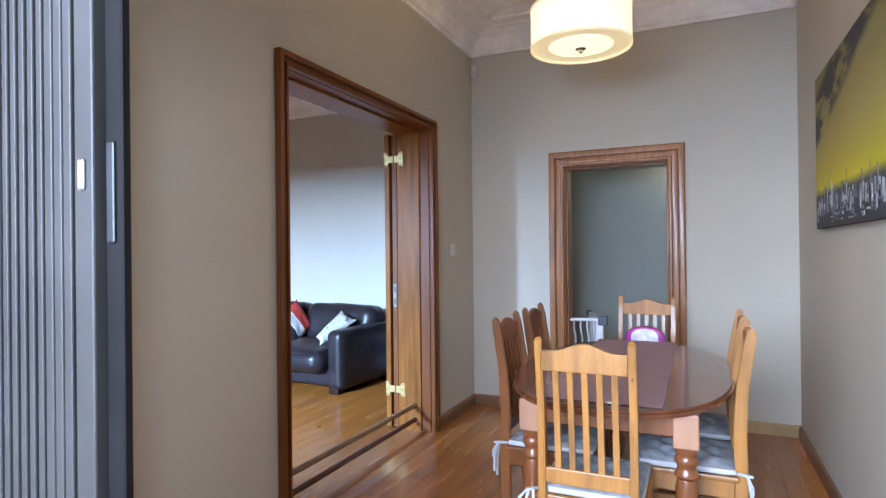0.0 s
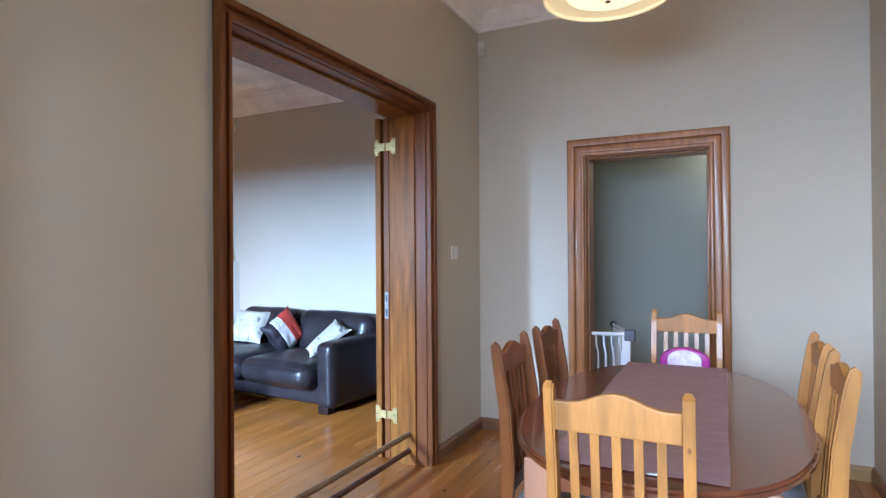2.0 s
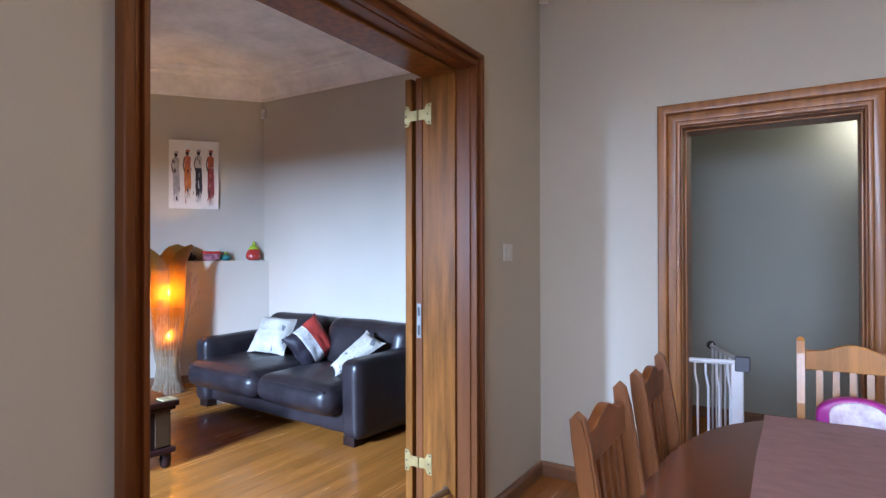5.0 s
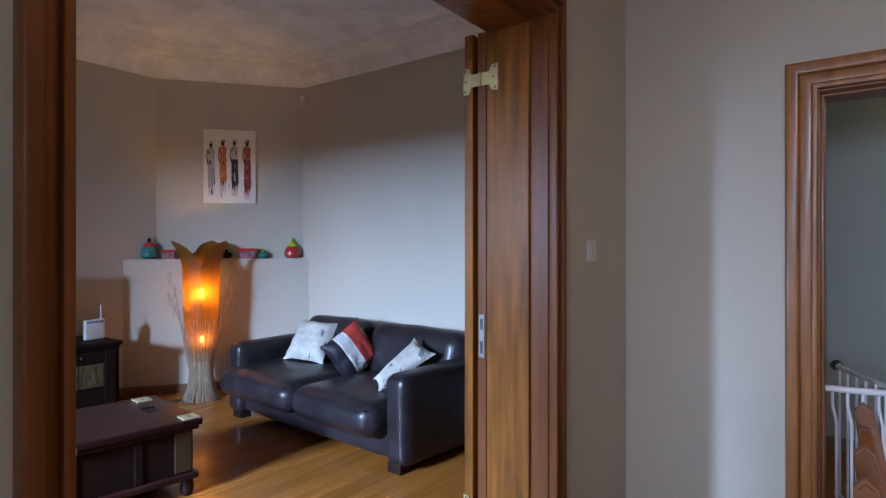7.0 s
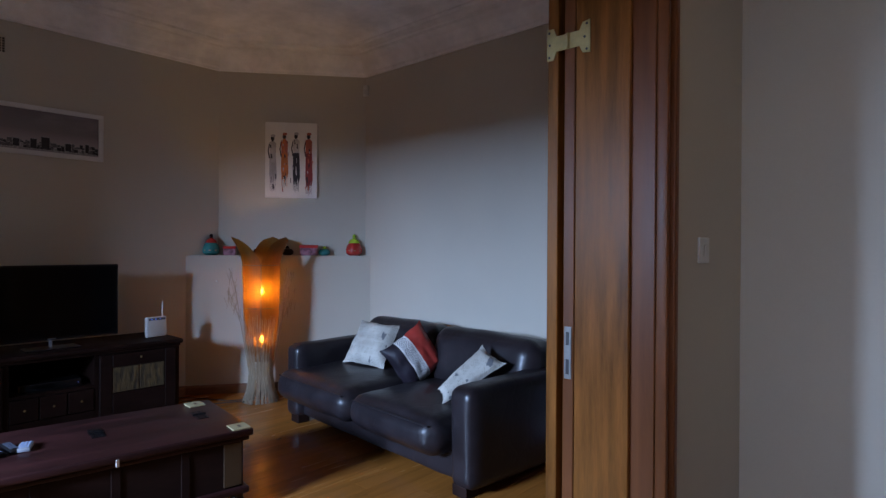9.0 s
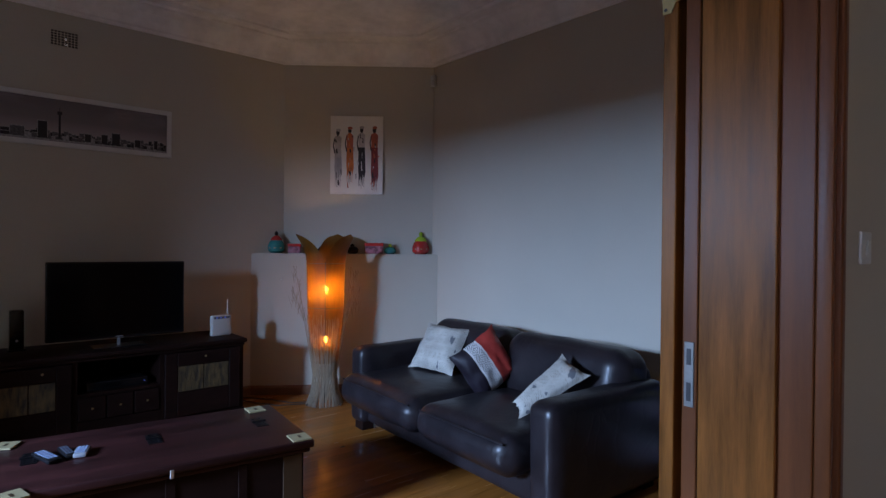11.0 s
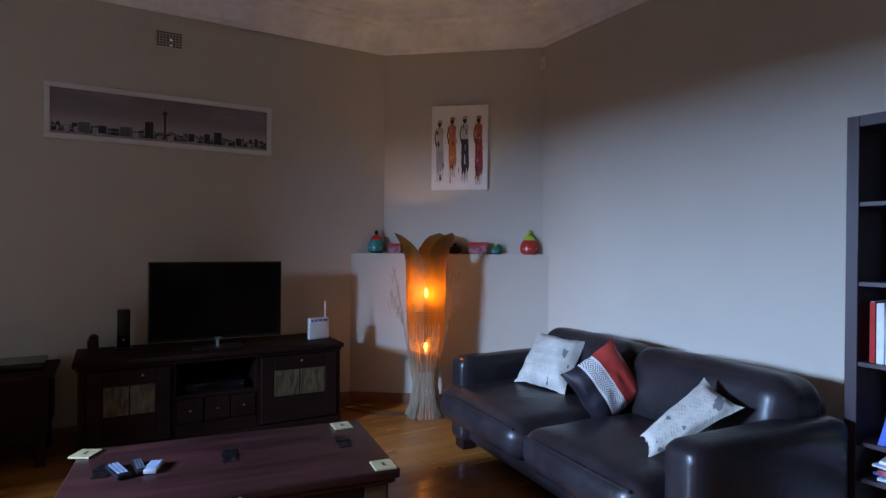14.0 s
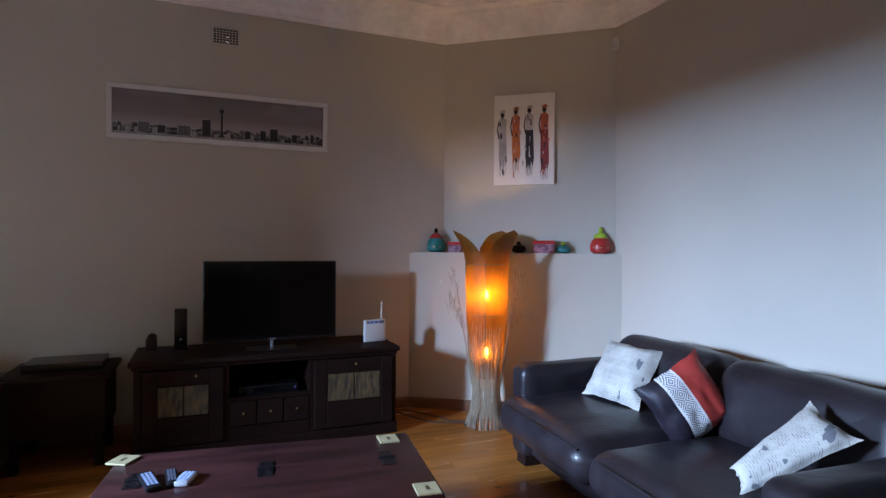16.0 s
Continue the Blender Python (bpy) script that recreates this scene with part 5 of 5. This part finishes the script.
rt = thing("wifi_router", "white router with one raised aerial on the cabinet", "router", pose(-6.24, 4.62, 0.62, 0, 0, 8))
part("case", box(-0.02, 0.02, -0.085, 0.085, 0.0, 0.165, 0.012, 3), WHITE_PLASTIC, rt, "", True)
part("top_strip", box(0.0195, 0.0215, -0.07, 0.07, 0.138, 0.156), GREY_PLASTIC, rt, "dark strip with blue lights")
for k in range(3):
    part("indicator", box(0.0212, 0.0224, -0.05 + k * 0.035, -0.04 + k * 0.035, 0.144, 0.150), BLUE_LED, rt, "blue light")
part("aerial", tube([(-0.01, 0.062, 0.16), (-0.012, 0.064, 0.29)], 0.006, 8), WHITE_PLASTIC, rt, "", True)

spk = thing("tower_speaker", "slim black tower speaker on the cabinet", "speaker", pose(-6.42, 3.30, 0.62))
part("case", box(-0.04, 0.04, -0.04, 0.04, 0.012, 0.275, 0.008, 2), GLOSS_BLACK, spk, "", True)
part("base_plate", box(-0.05, 0.05, -0.05, 0.05, 0, 0.012, 0.003), GLOSS_BLACK, spk)
part("button", lathe([(0.008, 0), (0.008, 0.003), (0.005, 0.004)], 12, m=pose(0.04, 0, 0.07, 0, 90, 0)), SILVER, spk)
orn = thing("small_ornament", "small dark carved ornament on the cabinet", "ornament", pose(-6.40, 3.125, 0.62))
part("block", box(-0.03, 0.03, -0.038, 0.03, 0.0, 0.085, 0.012, 2), SHEESHAM, orn, "", True)
part("crest", lathe([(0.026, 0.08), (0.032, 0.095), (0.02, 0.112), (0.006, 0.118)], 12), SHEESHAM, orn, "", True)

# ---- low table and chest beyond the cabinet ----
side = thing("side_table", "dark square wooden side table beside the cabinet", "side table", pose(0, 0, 0))
part("side_top", box(-6.55, -6.02, 2.36, 2.93, 0.535, 0.565, 0.006, 2), DARK_WOOD, side)
part("side_body", box(-6.53, -6.06, 2.40, 2.90, 0.20, 0.535, 0.004), DARK_WOOD, side)
for x in (-6.50, -6.10):
    for y in (2.43, 2.86):
        part("leg", box(x - 0.025, x + 0.025, y - 0.025, y + 0.025, 0, 0.20, 0.004), DARK_WOOD, side)
dvd = thing("disc_player", "flat black disc player on the side table", "disc player", pose(-6.30, 2.66, 0.566))
part("case", box(-0.14, 0.14, -0.21, 0.21, 0, 0.05, 0.005, 2), GLOSS_BLACK, dvd)
part("tray_front", box(0.1402, 0.143, -0.12, 0.04, 0.02, 0.032), SCREEN, dvd)
chest = thing("dark_armchair", "dark leather armchair in the shaded corner", "armchair", pose(-5.95, 1.98, 0, 0, 0, 90))
for s in (-1, 1):
    part("arm", soft(s * 0.36 - 0.08, s * 0.36 + 0.08, -0.35, 0.42, 0.07, 0.56, 0.05, 8), LEATHER, chest, "", True)
part("seat_cushion", soft(-0.28, 0.28, -0.36, 0.25, 0.20, 0.43, 0.06, 8), LEATHER, chest, "", True)
part("back_cushion", soft(-0.30, 0.30, 0.22, 0.46, 0.20, 0.68, 0.08, 8), LEATHER, chest, "", True)
for sx in (-1, 1):
    for sy in (-0.28, 0.36):
        part("foot", box(sx * 0.36 - 0.03, sx * 0.36 + 0.03, sy - 0.03, sy + 0.03, 0, 0.08, 0.004), DARK_WOOD, chest)

# ---- palm-fibre floor lamp ----
LX, LY = -5.93, 5.40
fl = thing("floor_lamp", "lit amber palm-fibre floor lamp rising from a sheaf of dried twigs", "floor lamp", pose(LX, LY, 0))


def shade_r(z):
    pts = [(0.33, 0.105), (0.48, 0.126), (0.80, 0.152), (1.10, 0.160), (1.22, 0.163), (1.29, 0.176), (1.37, 0.206), (1.462, 0.266)]
    for (z0, r0), (z1, r1) in zip(pts, pts[1:]):
        if z <= z1:
            return r0 + (r1 - r0) * (z - z0) / (z1 - z0)
    return pts[-1][1]


def petal(a0, a1, top):
    """One curved sheet of the shade: straight below, a leaf tip above."""
    b = bmesh.new()
    rows = []
    zs = [0.36 + 0.86 * k / 14 for k in range(15)] + [1.22 + (top - 1.22) * k / 9 for k in range(1, 10)]
    for z in zs:
        f = 0 if z <= 1.22 else (z - 1.22) / (top - 1.22)
        half = (a1 - a0) / 2 * max(0.0, (1 - f) ** 0.5 if f > 0 else 1.0)
        mid = (a0 + a1) / 2
        r = shade_r(z)
        rows.append([b.verts.new((r * math.cos(mid + half * q), r * math.sin(mid + half * q), z)) for q in [-1 + k / 7 for k in range(15)]])
    for a, c in zip(rows, rows[1:]):
        for k in range(14):
            b.faces.new((a[k], a[k + 1], c[k + 1], c[k]))
    bmesh.ops.remove_doubles(b, verts=b.verts, dist=0.0005)
    return b


VIEW = -0.55   # the seam between two leaves faces the room
for k, (d0, d1) in enumerate(((0, 104), (104, 214), (214, 360))):
    a0 = VIEW + radians(d0)
    part("leaf_panel", petal(a0 + 0.008, VIEW + radians(d1) - 0.008, 1.455 + 0.006 * (k % 2)), FIBRE, fl, "translucent amber leaf panel", True)
    a = a0
    part("rib", tube([(shade_r(z) * math.cos(a), shade_r(z) * math.sin(a), z) for z in (0.36, 0.6, 0.8, 1.0, 1.22)], 0.0035, 6), WIRE, fl)
for z in (0.83, 1.205):
    part("hoop", tube([(shade_r(z) * 1.008 * math.cos(2 * math.pi * k / 32), shade_r(z) * 1.008 * math.sin(2 * math.pi * k / 32), z) for k in range(33)], 0.003, 6), WIRE, fl)
for z in (0.565, 0.985):
    part("bulb", lathe([(0.005, z - 0.036), (0.010, z - 0.024), (0.014, z), (0.009, z + 0.020), (0.003, z + 0.028)], 12, m=pose(0.075, -0.040, 0)), BULB, fl, "glowing amber bulb", True)
part("centre_rod", tube([(0, 0, 0.0), (0, 0, 0.53)], 0.006), WIRE, fl)
part("centre_rod", tube([(0.075, -0.040, 0.33), (0.075, -0.040, 0.955)], 0.005), WIRE, fl)
rnd = random.Random(3)
for k in range(330):
    a = rnd.uniform(0, 2 * math.pi)
    lift = rnd.uniform(0.45, 0.78)
    tw = a + rnd.uniform(-0.25, 0.25)
    r0 = rnd.uniform(0.120, 0.160)
    pts = [(r0 * math.cos(a), r0 * math.sin(a), 0.0), (0.122 * math.cos(a), 0.122 * math.sin(a), 0.10), (0.102 * math.cos(tw), 0.102 * math.sin(tw), 0.24),
           (0.112 * math.cos(tw), 0.112 * math.sin(tw), 0.38), ((shade_r(lift) + 0.006) * math.cos(tw), (shade_r(lift) + 0.006) * math.sin(tw), lift)]
    part("twig", tube(pts, rnd.uniform(0.0014, 0.0027), 5, taper=0.5), TWIG, fl)
for k in range(26):
    s = 1 if k % 2 else -1
    a = VIEW + s * (math.pi / 2 + rnd.uniform(-0.45, 0.45))
    top = rnd.uniform(0.8, 1.16)
    r = rnd.uniform(0.19, 0.29)
    pts = [(0.11 * math.cos(a), 0.11 * math.sin(a), 0.30), (0.145 * math.cos(a), 0.145 * math.sin(a), 0.52), (0.175 * math.cos(a), 0.175 * math.sin(a), 0.70), (r * math.cos(a + 0.1), r * math.sin(a + 0.1), top)]
    tw = part("side_twig", tube(pts, 0.0022, 5, taper=0.4), TWIG, fl)
    for q in range(3):
        f = Vector(pts[-1])
        part("sprig", tube([f - Vector((0, 0, 0.02 + 0.03 * q)), f + Vector((rnd.uniform(-0.03, 0.03), rnd.uniform(-0.03, 0.03), 0.02))], 0.0012, 4), TWIG, tw)
for a in (0.4, 2.5, 4.6):
    part("foot", tube([(0.15 * math.cos(a), 0.15 * math.sin(a), 0.012), (0.17 * math.cos(a), 0.17 * math.sin(a), 0.008)], 0.008, 6), WIRE, fl)
cable = thing("lamp_cable", "dark power cables trailing along the skirting", "cable", pose(0, 0, 0))
part("flex", tube([(-5.98, 5.36, 0.006), (-6.02, 5.22, 0.006), (-6.10, 5.05, 0.006), (-6.28, 4.95, 0.006), (-6.50, 4.86, 0.006)], 0.004, 6), BLACK, cable)
part("flex", tube([(-6.0, 5.38, 0.006), (-6.10, 5.18, 0.006), (-6.32, 5.08, 0.006), (-6.53, 4.93, 0.006)], 0.004, 6), BLACK, cable)

# ---- pictures ----
DW = (Vector(CR) - Vector(CL)).normalized()
at = Vector(CL) + DW * 0.682
face = Vector((DW.y, -DW.x))
art = thing("figure_painting", "white canvas with four slender figures in orange, black and maroon", "painting", axes((at.x + face.x * 0.002, at.y + face.y * 0.002, 2.205), (DW.x, DW.y, 0), (0, 0, 1)))
part("canvas", box(-0.245, 0.245, -0.365, 0.365, 0.0, 0.035, 0.003, 2), CANVAS_WHITE, art)
INK = [mat("paint_black", (0.02, 0.015, 0.02), 0.6, bump=0.05, vary=0.3), mat("paint_orange", (0.60, 0.16, 0.03), 0.6, bump=0.05, vary=0.25), mat("paint_maroon", (0.22, 0.03, 0.03), 0.6, bump=0.05, vary=0.3), mat("paint_grey", (0.42, 0.38, 0.38), 0.6, bump=0.05, vary=0.3), mat("paint_rust", (0.45, 0.11, 0.06), 0.6, bump=0.05, vary=0.3)]


def stroke(points, m, lift):
    b = bmesh.new()
    f = b.faces.new([b.verts.new((x, y, 0.0352)) for x, y in points])
    out = bmesh.ops.extrude_face_region(b, geom=[f])
    bmesh.ops.translate(b, vec=(0, 0, lift), verts=[g for g in out["geom"] if isinstance(g, bmesh.types.BMVert)])
    part("brush_stroke", b, m, art)


def disc(x, y, rx, ry, n=14):
    return [(x + rx * math.cos(2 * math.pi * k / n), y + ry * math.sin(2 * math.pi * k / n)) for k in range(n)]


for x, torso, skirt, top, foot in ((-0.175, INK[3], INK[3], 0.235, -0.26), (-0.065, INK[4], INK[1], 0.255, -0.22), (0.045, INK[3], INK[0], 0.262, -0.26), (0.165, INK[4], INK[2], 0.262, -0.29)):
    stroke(disc(x, top - 0.028, 0.017, 0.026), INK[0], 0.0016)
    stroke(disc(x + 0.004, top - 0.004, 0.022, 0.014), INK[4] if torso is INK[4] else INK[3], 0.0020)
    stroke([(x - 0.032, top - 0.07), (x - 0.006, top - 0.052), (x + 0.010, top - 0.052), (x + 0.034, top - 0.075), (x + 0.030, top - 0.20), (x - 0.026, top - 0.20)], torso, 0.0010)
    stroke([(x - 0.034, top - 0.08), (x - 0.026, top - 0.08), (x - 0.036, top - 0.15), (x - 0.020, top - 0.23), (x - 0.034, top - 0.22), (x - 0.046, top - 0.15)], INK[0], 0.0014)
    stroke([(x - 0.028, top - 0.19), (x + 0.032, top - 0.19), (x + 0.040, foot + 0.10), (x + 0.026, foot + 0.03), (x + 0.014, foot + 0.09), (x + 0.004, foot), (x - 0.008, foot + 0.06), (x - 0.018, foot + 0.02), (x - 0.030, foot + 0.12)], skirt, 0.0012)
    for q in range(5):
        sx = x - 0.025 + q * 0.012
        stroke([(sx, foot + 0.10), (sx + 0.004, foot + 0.10), (sx + 0.003, foot - 0.03 - 0.012 * (q % 3)), (sx, foot - 0.03)], INK[0] if q % 2 else skirt, 0.0018)

rnd = random.Random(21)
for k in range(70):
    fx = (-0.175, -0.065, 0.045, 0.165)[k % 4] + rnd.gauss(0, 0.016)
    fy = rnd.uniform(-0.27, 0.21)
    w, h = rnd.uniform(0.002, 0.007), rnd.uniform(0.015, 0.06)
    stroke([(fx - w, fy), (fx + w, fy + rnd.uniform(-0.006, 0.006)), (fx + w * 0.6 + rnd.uniform(-0.01, 0.01), fy - h), (fx - w * 0.6, fy - h * 0.9)], rnd.choice((INK[0], INK[3], (INK[3], INK[1], INK[0], INK[2])[k % 4], (INK[3], INK[4], INK[3], INK[4])[k % 4])), 0.0021 + 0.00004 * k)

PANO_SKY = banded("grey_panorama_sky", [(0.0, (0.42, 0.36, 0.35)), (0.24, (0.36, 0.30, 0.295)), (0.50, (0.20, 0.165, 0.165)), (1.0, (0.14, 0.115, 0.115))], (0.24, 0.20, 0.205), (1, 1.6, 5), (0.48, 0.68), (2.08, 2.43))
pano = thing("panorama_picture", "long white-framed grey panorama of a city skyline with a tower", "picture", pose(LIV_W, 0, 0))
part("print", box(0.004, 0.012, 2.86, 4.295, 2.095, 2.405), PANO_SKY, pano, "grey skyline print")
for y0, y1, z0, z1 in ((2.825, 4.33, 2.06, 2.095), (2.825, 4.33, 2.405, 2.44), (2.825, 2.86, 2.0955, 2.4045), (4.295, 4.33, 2.0955, 2.4045)):
    part("frame_bar", box(0.001, 0.026, y0, y1, z0, z1, 0.003), FRAME_WHITE, pano)
rnd = random.Random(12)
PG = [mat("pano_black", (0.015, 0.014, 0.016), 0.6, bump=0.0, vary=0.4, scale=60), mat("pano_grey", (0.09, 0.085, 0.09), 0.6, bump=0.0, vary=0.5, scale=70), mat("pano_pale", (0.30, 0.28, 0.28), 0.6, bump=0.0, vary=0.4, scale=70)]
for row, base, low, high in ((0, 2.128, 0.022, 0.050), (1, 2.118, 0.010, 0.034)):
    y = 2.866
    while y < 4.275:
        w = rnd.uniform(0.010, 0.036)
        h = rnd.uniform(low, high)
        part("printed_building", box(0.0122 + 0.0006 * row, 0.0128 + 0.0006 * row, y, min(4.292, y + w), base - 0.012, base + h), rnd.choice(PG[:2] if row == 0 else PG), pano)
        part("printed_roof_edge", box(0.0123 + 0.0006 * row, 0.0131 + 0.0006 * row, y, min(4.292, y + w), base + h, base + h + 0.004), PG[2], pano)
        y += w * rnd.uniform(0.75, 1.15)
for y0, y1, z1 in ((3.02, 3.09, 2.185), (3.14, 3.19, 2.172), (3.27, 3.35, 2.180), (3.43, 3.485, 2.235), (3.72, 3.76, 2.175), (3.83, 3.87, 2.185), (3.90, 3.955, 2.205), (4.06, 4.10, 2.175), (4.20, 4.225, 2.185)):
    part("printed_building", box(0.0136, 0.0142, y0, y1, 2.118, z1), PG[0] if y1 - y0 < 0.06 else PG[1], pano)
    part("printed_roof_edge", box(0.0135, 0.0139, y0 - 0.004, y1 + 0.004, 2.125, z1 + 0.006), PG[2], pano)
part("printed_tower", box(0.0134, 0.0144, 3.554, 3.568, 2.12, 2.30), PG[0], pano)
part("printed_tower_head", box(0.0134, 0.0146, 3.546, 3.576, 2.295, 2.318), PG[0], pano)
part("printed_mast", box(0.0134, 0.0144, 3.559, 3.563, 2.318, 2.345), PG[0], pano)
part("printed_ground", box(0.0134, 0.0140, 2.865, 4.29, 2.098, 2.112), PG[2], pano)

# ---- air vent ----
DAYLIGHT = mat("daylight_beyond", (0.8, 0.85, 0.9), 0.8, bump=0.0, vary=0.0, emit=6.0, glow=(0.85, 0.93, 1.0))
vent = thing("air_vent", "terracotta-grey perforated air vent high on the wall", "air vent", pose(LIV_W, 3.587, 2.857))
# Small glowing plates stand for daylight coming through two holes.
for dy, dz in ((0.0107, 0.0), (0.0107, -0.037)):
    part("lit_hole", box(0.004, 0.005, dy - 0.006, dy + 0.006, dz - 0.005, dz + 0.005), DAYLIGHT, vent, "hole with daylight behind it")
# Near-black sheet: the darkness inside the holes is put into its colour.
part("backing", box(0.001, 0.004, -0.085, 0.085, -0.055, 0.055), CHANNEL, vent, "black sheet in place of the unlit cavity")
for k in range(9):
    y = -0.086 + k * 0.0215
    part("slat", box(0.004, 0.012, y - 0.0026, y + 0.0026, -0.058, 0.058, 0.001), WALL, vent)
for k in range(7):
    z = -0.056 + k * 0.0187
    part("cross_slat", box(0.0042, 0.0118, -0.086, 0.086, z - 0.0024, z + 0.0024, 0.001), WALL, vent)

# ---- pots on the ledge ----
LD = (Vector(LEDGE_R) - Vector(LEDGE_L)).normalized()


def on_ledge(s, back=0.06):
    p = Vector(LEDGE_L) + LD * s + Vector((-LD.y, LD.x)) * back
    return pose(p.x, p.y, LEDGE_Z + 0.001, 0, 0, math.degrees(math.atan2(-LD.x, LD.y)))


def hen_pot(m, low, high, top, scale, label):
    ob = thing("ceramic_pot", label, "pot", m, "pots on the ledge")
    k = scale
    part("pot_body", lathe([(0.05 * k, 0), (0.075 * k, 0.02 * k), (0.080 * k, 0.055 * k), (0.066 * k, 0.10 * k), (0.050 * k, 0.118 * k)], 20), low, ob, "", True)
    part("lid", lathe([(0.054 * k, 0.118 * k), (0.052 * k, 0.130 * k), (0.036 * k, 0.150 * k), (0.018 * k, 0.162 * k), (0.006 * k, 0.166 * k)], 20), high, ob, "", True)
    part("finial", lathe([(0.010 * k, 0.162 * k), (0.017 * k, 0.178 * k), (0.014 * k, 0.196 * k), (0.004 * k, 0.204 * k)], 12), top, ob, "", True)
    for q in range(9):
        a = 2 * math.pi * q / 9
        part("painted_dot", lathe([(0.010 * k, -0.001), (0.010 * k, 0.002), (0.004 * k, 0.003)], 8, m=pose(0.076 * k * math.cos(a), 0.076 * k * math.sin(a), 0.05 * k, 0, 90, math.degrees(a))), CREAM, ob)
    return ob


hen_pot(on_ledge(0.205, 0.09), TEAL, RED_GLAZE, DARK_WOOD, 0.98, "teal and red glazed lidded pot on the ledge")
hen_pot(on_ledge(1.535, 0.045), RED_GLAZE, LIME, LIME, 1.02, "red and lime-green glazed lidded pot on the ledge")
for s, back, w, h, mt, label in ((0.375, 0.06, 0.11, 0.085, PINK_BOX, "small red printed box on the ledge"), (1.10, 0.05, 0.17, 0.10, PINK_BOX, "pink printed gift box on the ledge")):
    bx = thing("gift_box", label, "box", on_ledge(s, back), "boxes on the ledge")
    part("box_body", box(-0.035, 0.035, -w / 2, w / 2, 0, h * 0.72, 0.003), mt, bx)
    part("box_lid", box(-0.038, 0.038, -w / 2 - 0.003, w / 2 + 0.003, h * 0.72, h, 0.003), RED_GLAZE, bx)
for s, mt, label in ((0.64, DARK_WOOD, "dark round ornament on the ledge"), (0.90, DARK_WOOD, "dark round carved ornament on the ledge"), (1.25, LIME, "small olive-green ornament on the ledge")):
    o = thing("round_ornament", label, "ornament", on_ledge(s, 0.055), "ornaments on the ledge")
    part("bowl", lathe([(0.03, 0), (0.052, 0.012), (0.058, 0.035), (0.044, 0.058), (0.02, 0.066)], 16), mt if mt is DARK_WOOD else TEAL, o, "", True)
    part("stopper", lathe([(0.016, 0.066), (0.02, 0.076), (0.010, 0.088), (0.003, 0.092)], 12), mt, o, "", True)

# White knob put where a specular spot shows on the ledge wall.
glint_at = Vector(LEDGE_L) + LD * 0.27
hook = thing("wall_hook", "tiny white knob standing for a glint on the ledge wall beside the lamp", "hook", pose(glint_at.x + LD.y * 0.001, glint_at.y - LD.x * 0.001, 1.045, 0, 90, math.degrees(math.atan2(-LD.x, LD.y))))
part("knob", lathe([(0.009, 0), (0.009, 0.006), (0.006, 0.011), (0.002, 0.013)], 12), WHITE_PLASTIC, hook, "", True)

# ---- bookcase ----
bk = thing("bookcase", "tall plum-dark bookcase with half-filled shelves", "bookcase", pose(0, 0, 0))
BX0, BX1, BY0, BY1, BZ = -3.235, -2.44, 6.10, 6.375, 1.945
part("side_panel", box(BX0, BX0 + 0.05, BY0, BY1, 0, BZ, 0.002), SHELF_WOOD, bk)
part("side_panel", box(BX1 - 0.05, BX1, BY0, BY1, 0, BZ, 0.002), SHELF_WOOD, bk)
part("top_panel", box(BX0 + 0.05, BX1 - 0.05, BY0, BY1, BZ - 0.05, BZ, 0.002), SHELF_WOOD, bk)
part("back_panel", box(BX0 + 0.05, BX1 - 0.05, BY1 - 0.012, BY1, 0.0, BZ - 0.05), SHELF_WOOD, bk)
SHELVES = [0.09, 0.335, 0.495, 0.848, 1.205, 1.56]
for z in SHELVES:
    part("shelf", box(BX0 + 0.05, BX1 - 0.05, BY0 + 0.008, BY1 - 0.012, z - 0.02, z, 0.001), SHELF_WOOD, bk)


def book(x, w, d, z, h, mt, label, lean_by=0.0):
    ob = thing("book", label, "book", pose(x, BY0 + 0.03, z, 0, lean_by, 0), "books on the bookcase")
    part("cover", box(0, w, 0, d, 0, h, 0.002), mt, ob)
    part("pages", box(0.003, w - 0.003, 0.004, d + 0.003, 0.003, h + 0.0015), PAPER, ob)


x = BX0 + 0.085
for w, h, mt, label in ((0.022, 0.27, RED_GLAZE, "red and white spined book standing on a shelf"), (0.03, 0.265, PAPER, "white book standing on a shelf"), (0.028, 0.25, PAPER, "white book standing on a shelf"), (0.035, 0.27, RED_GLAZE, "red book standing on a shelf"), (0.03, 0.24, BLUE_BOOK, "blue book standing on a shelf"), (0.04, 0.26, PAPER, "white binder standing on a shelf")):
    book(x, w, 0.19, 0.848, h, mt, label)
    x += w + 0.004
book(BX0 + 0.12, 0.03, 0.18, 0.495, 0.20, BLUE_BOOK, "blue book leaning on a shelf", 14)
book(BX0 + 0.19, 0.035, 0.18, 0.495, 0.17, YELLOW_BOOK, "yellow book leaning on a shelf", 18)
book(BX0 + 0.26, 0.03, 0.18, 0.495, 0.22, PAPER, "white book leaning on a shelf", 10)
for z0, mt, label in ((0.335, PAPER, "white papers stacked on a low shelf"), (0.09, PAPER, "blue and white papers stacked on the bottom shelf")):
    st = thing("paper_stack", label, "papers", pose(BX0 + 0.30, BY0 + 0.13, z0), "paper stacks")
    rnd = random.Random(int(z0 * 100))
    for q in range(6):
        w = rnd.uniform(0.15, 0.21)
        part("sheaf", box(-w, w, -0.09, 0.10, 0.001 + q * 0.016, 0.014 + q * 0.016, 0.001, m=pose(0, 0, 0, 0, 0, rnd.uniform(-8, 8))), (PAPER, BLUE_BOOK, RED_GLAZE, PAPER, KEY_BLUE, PAPER)[q], st)
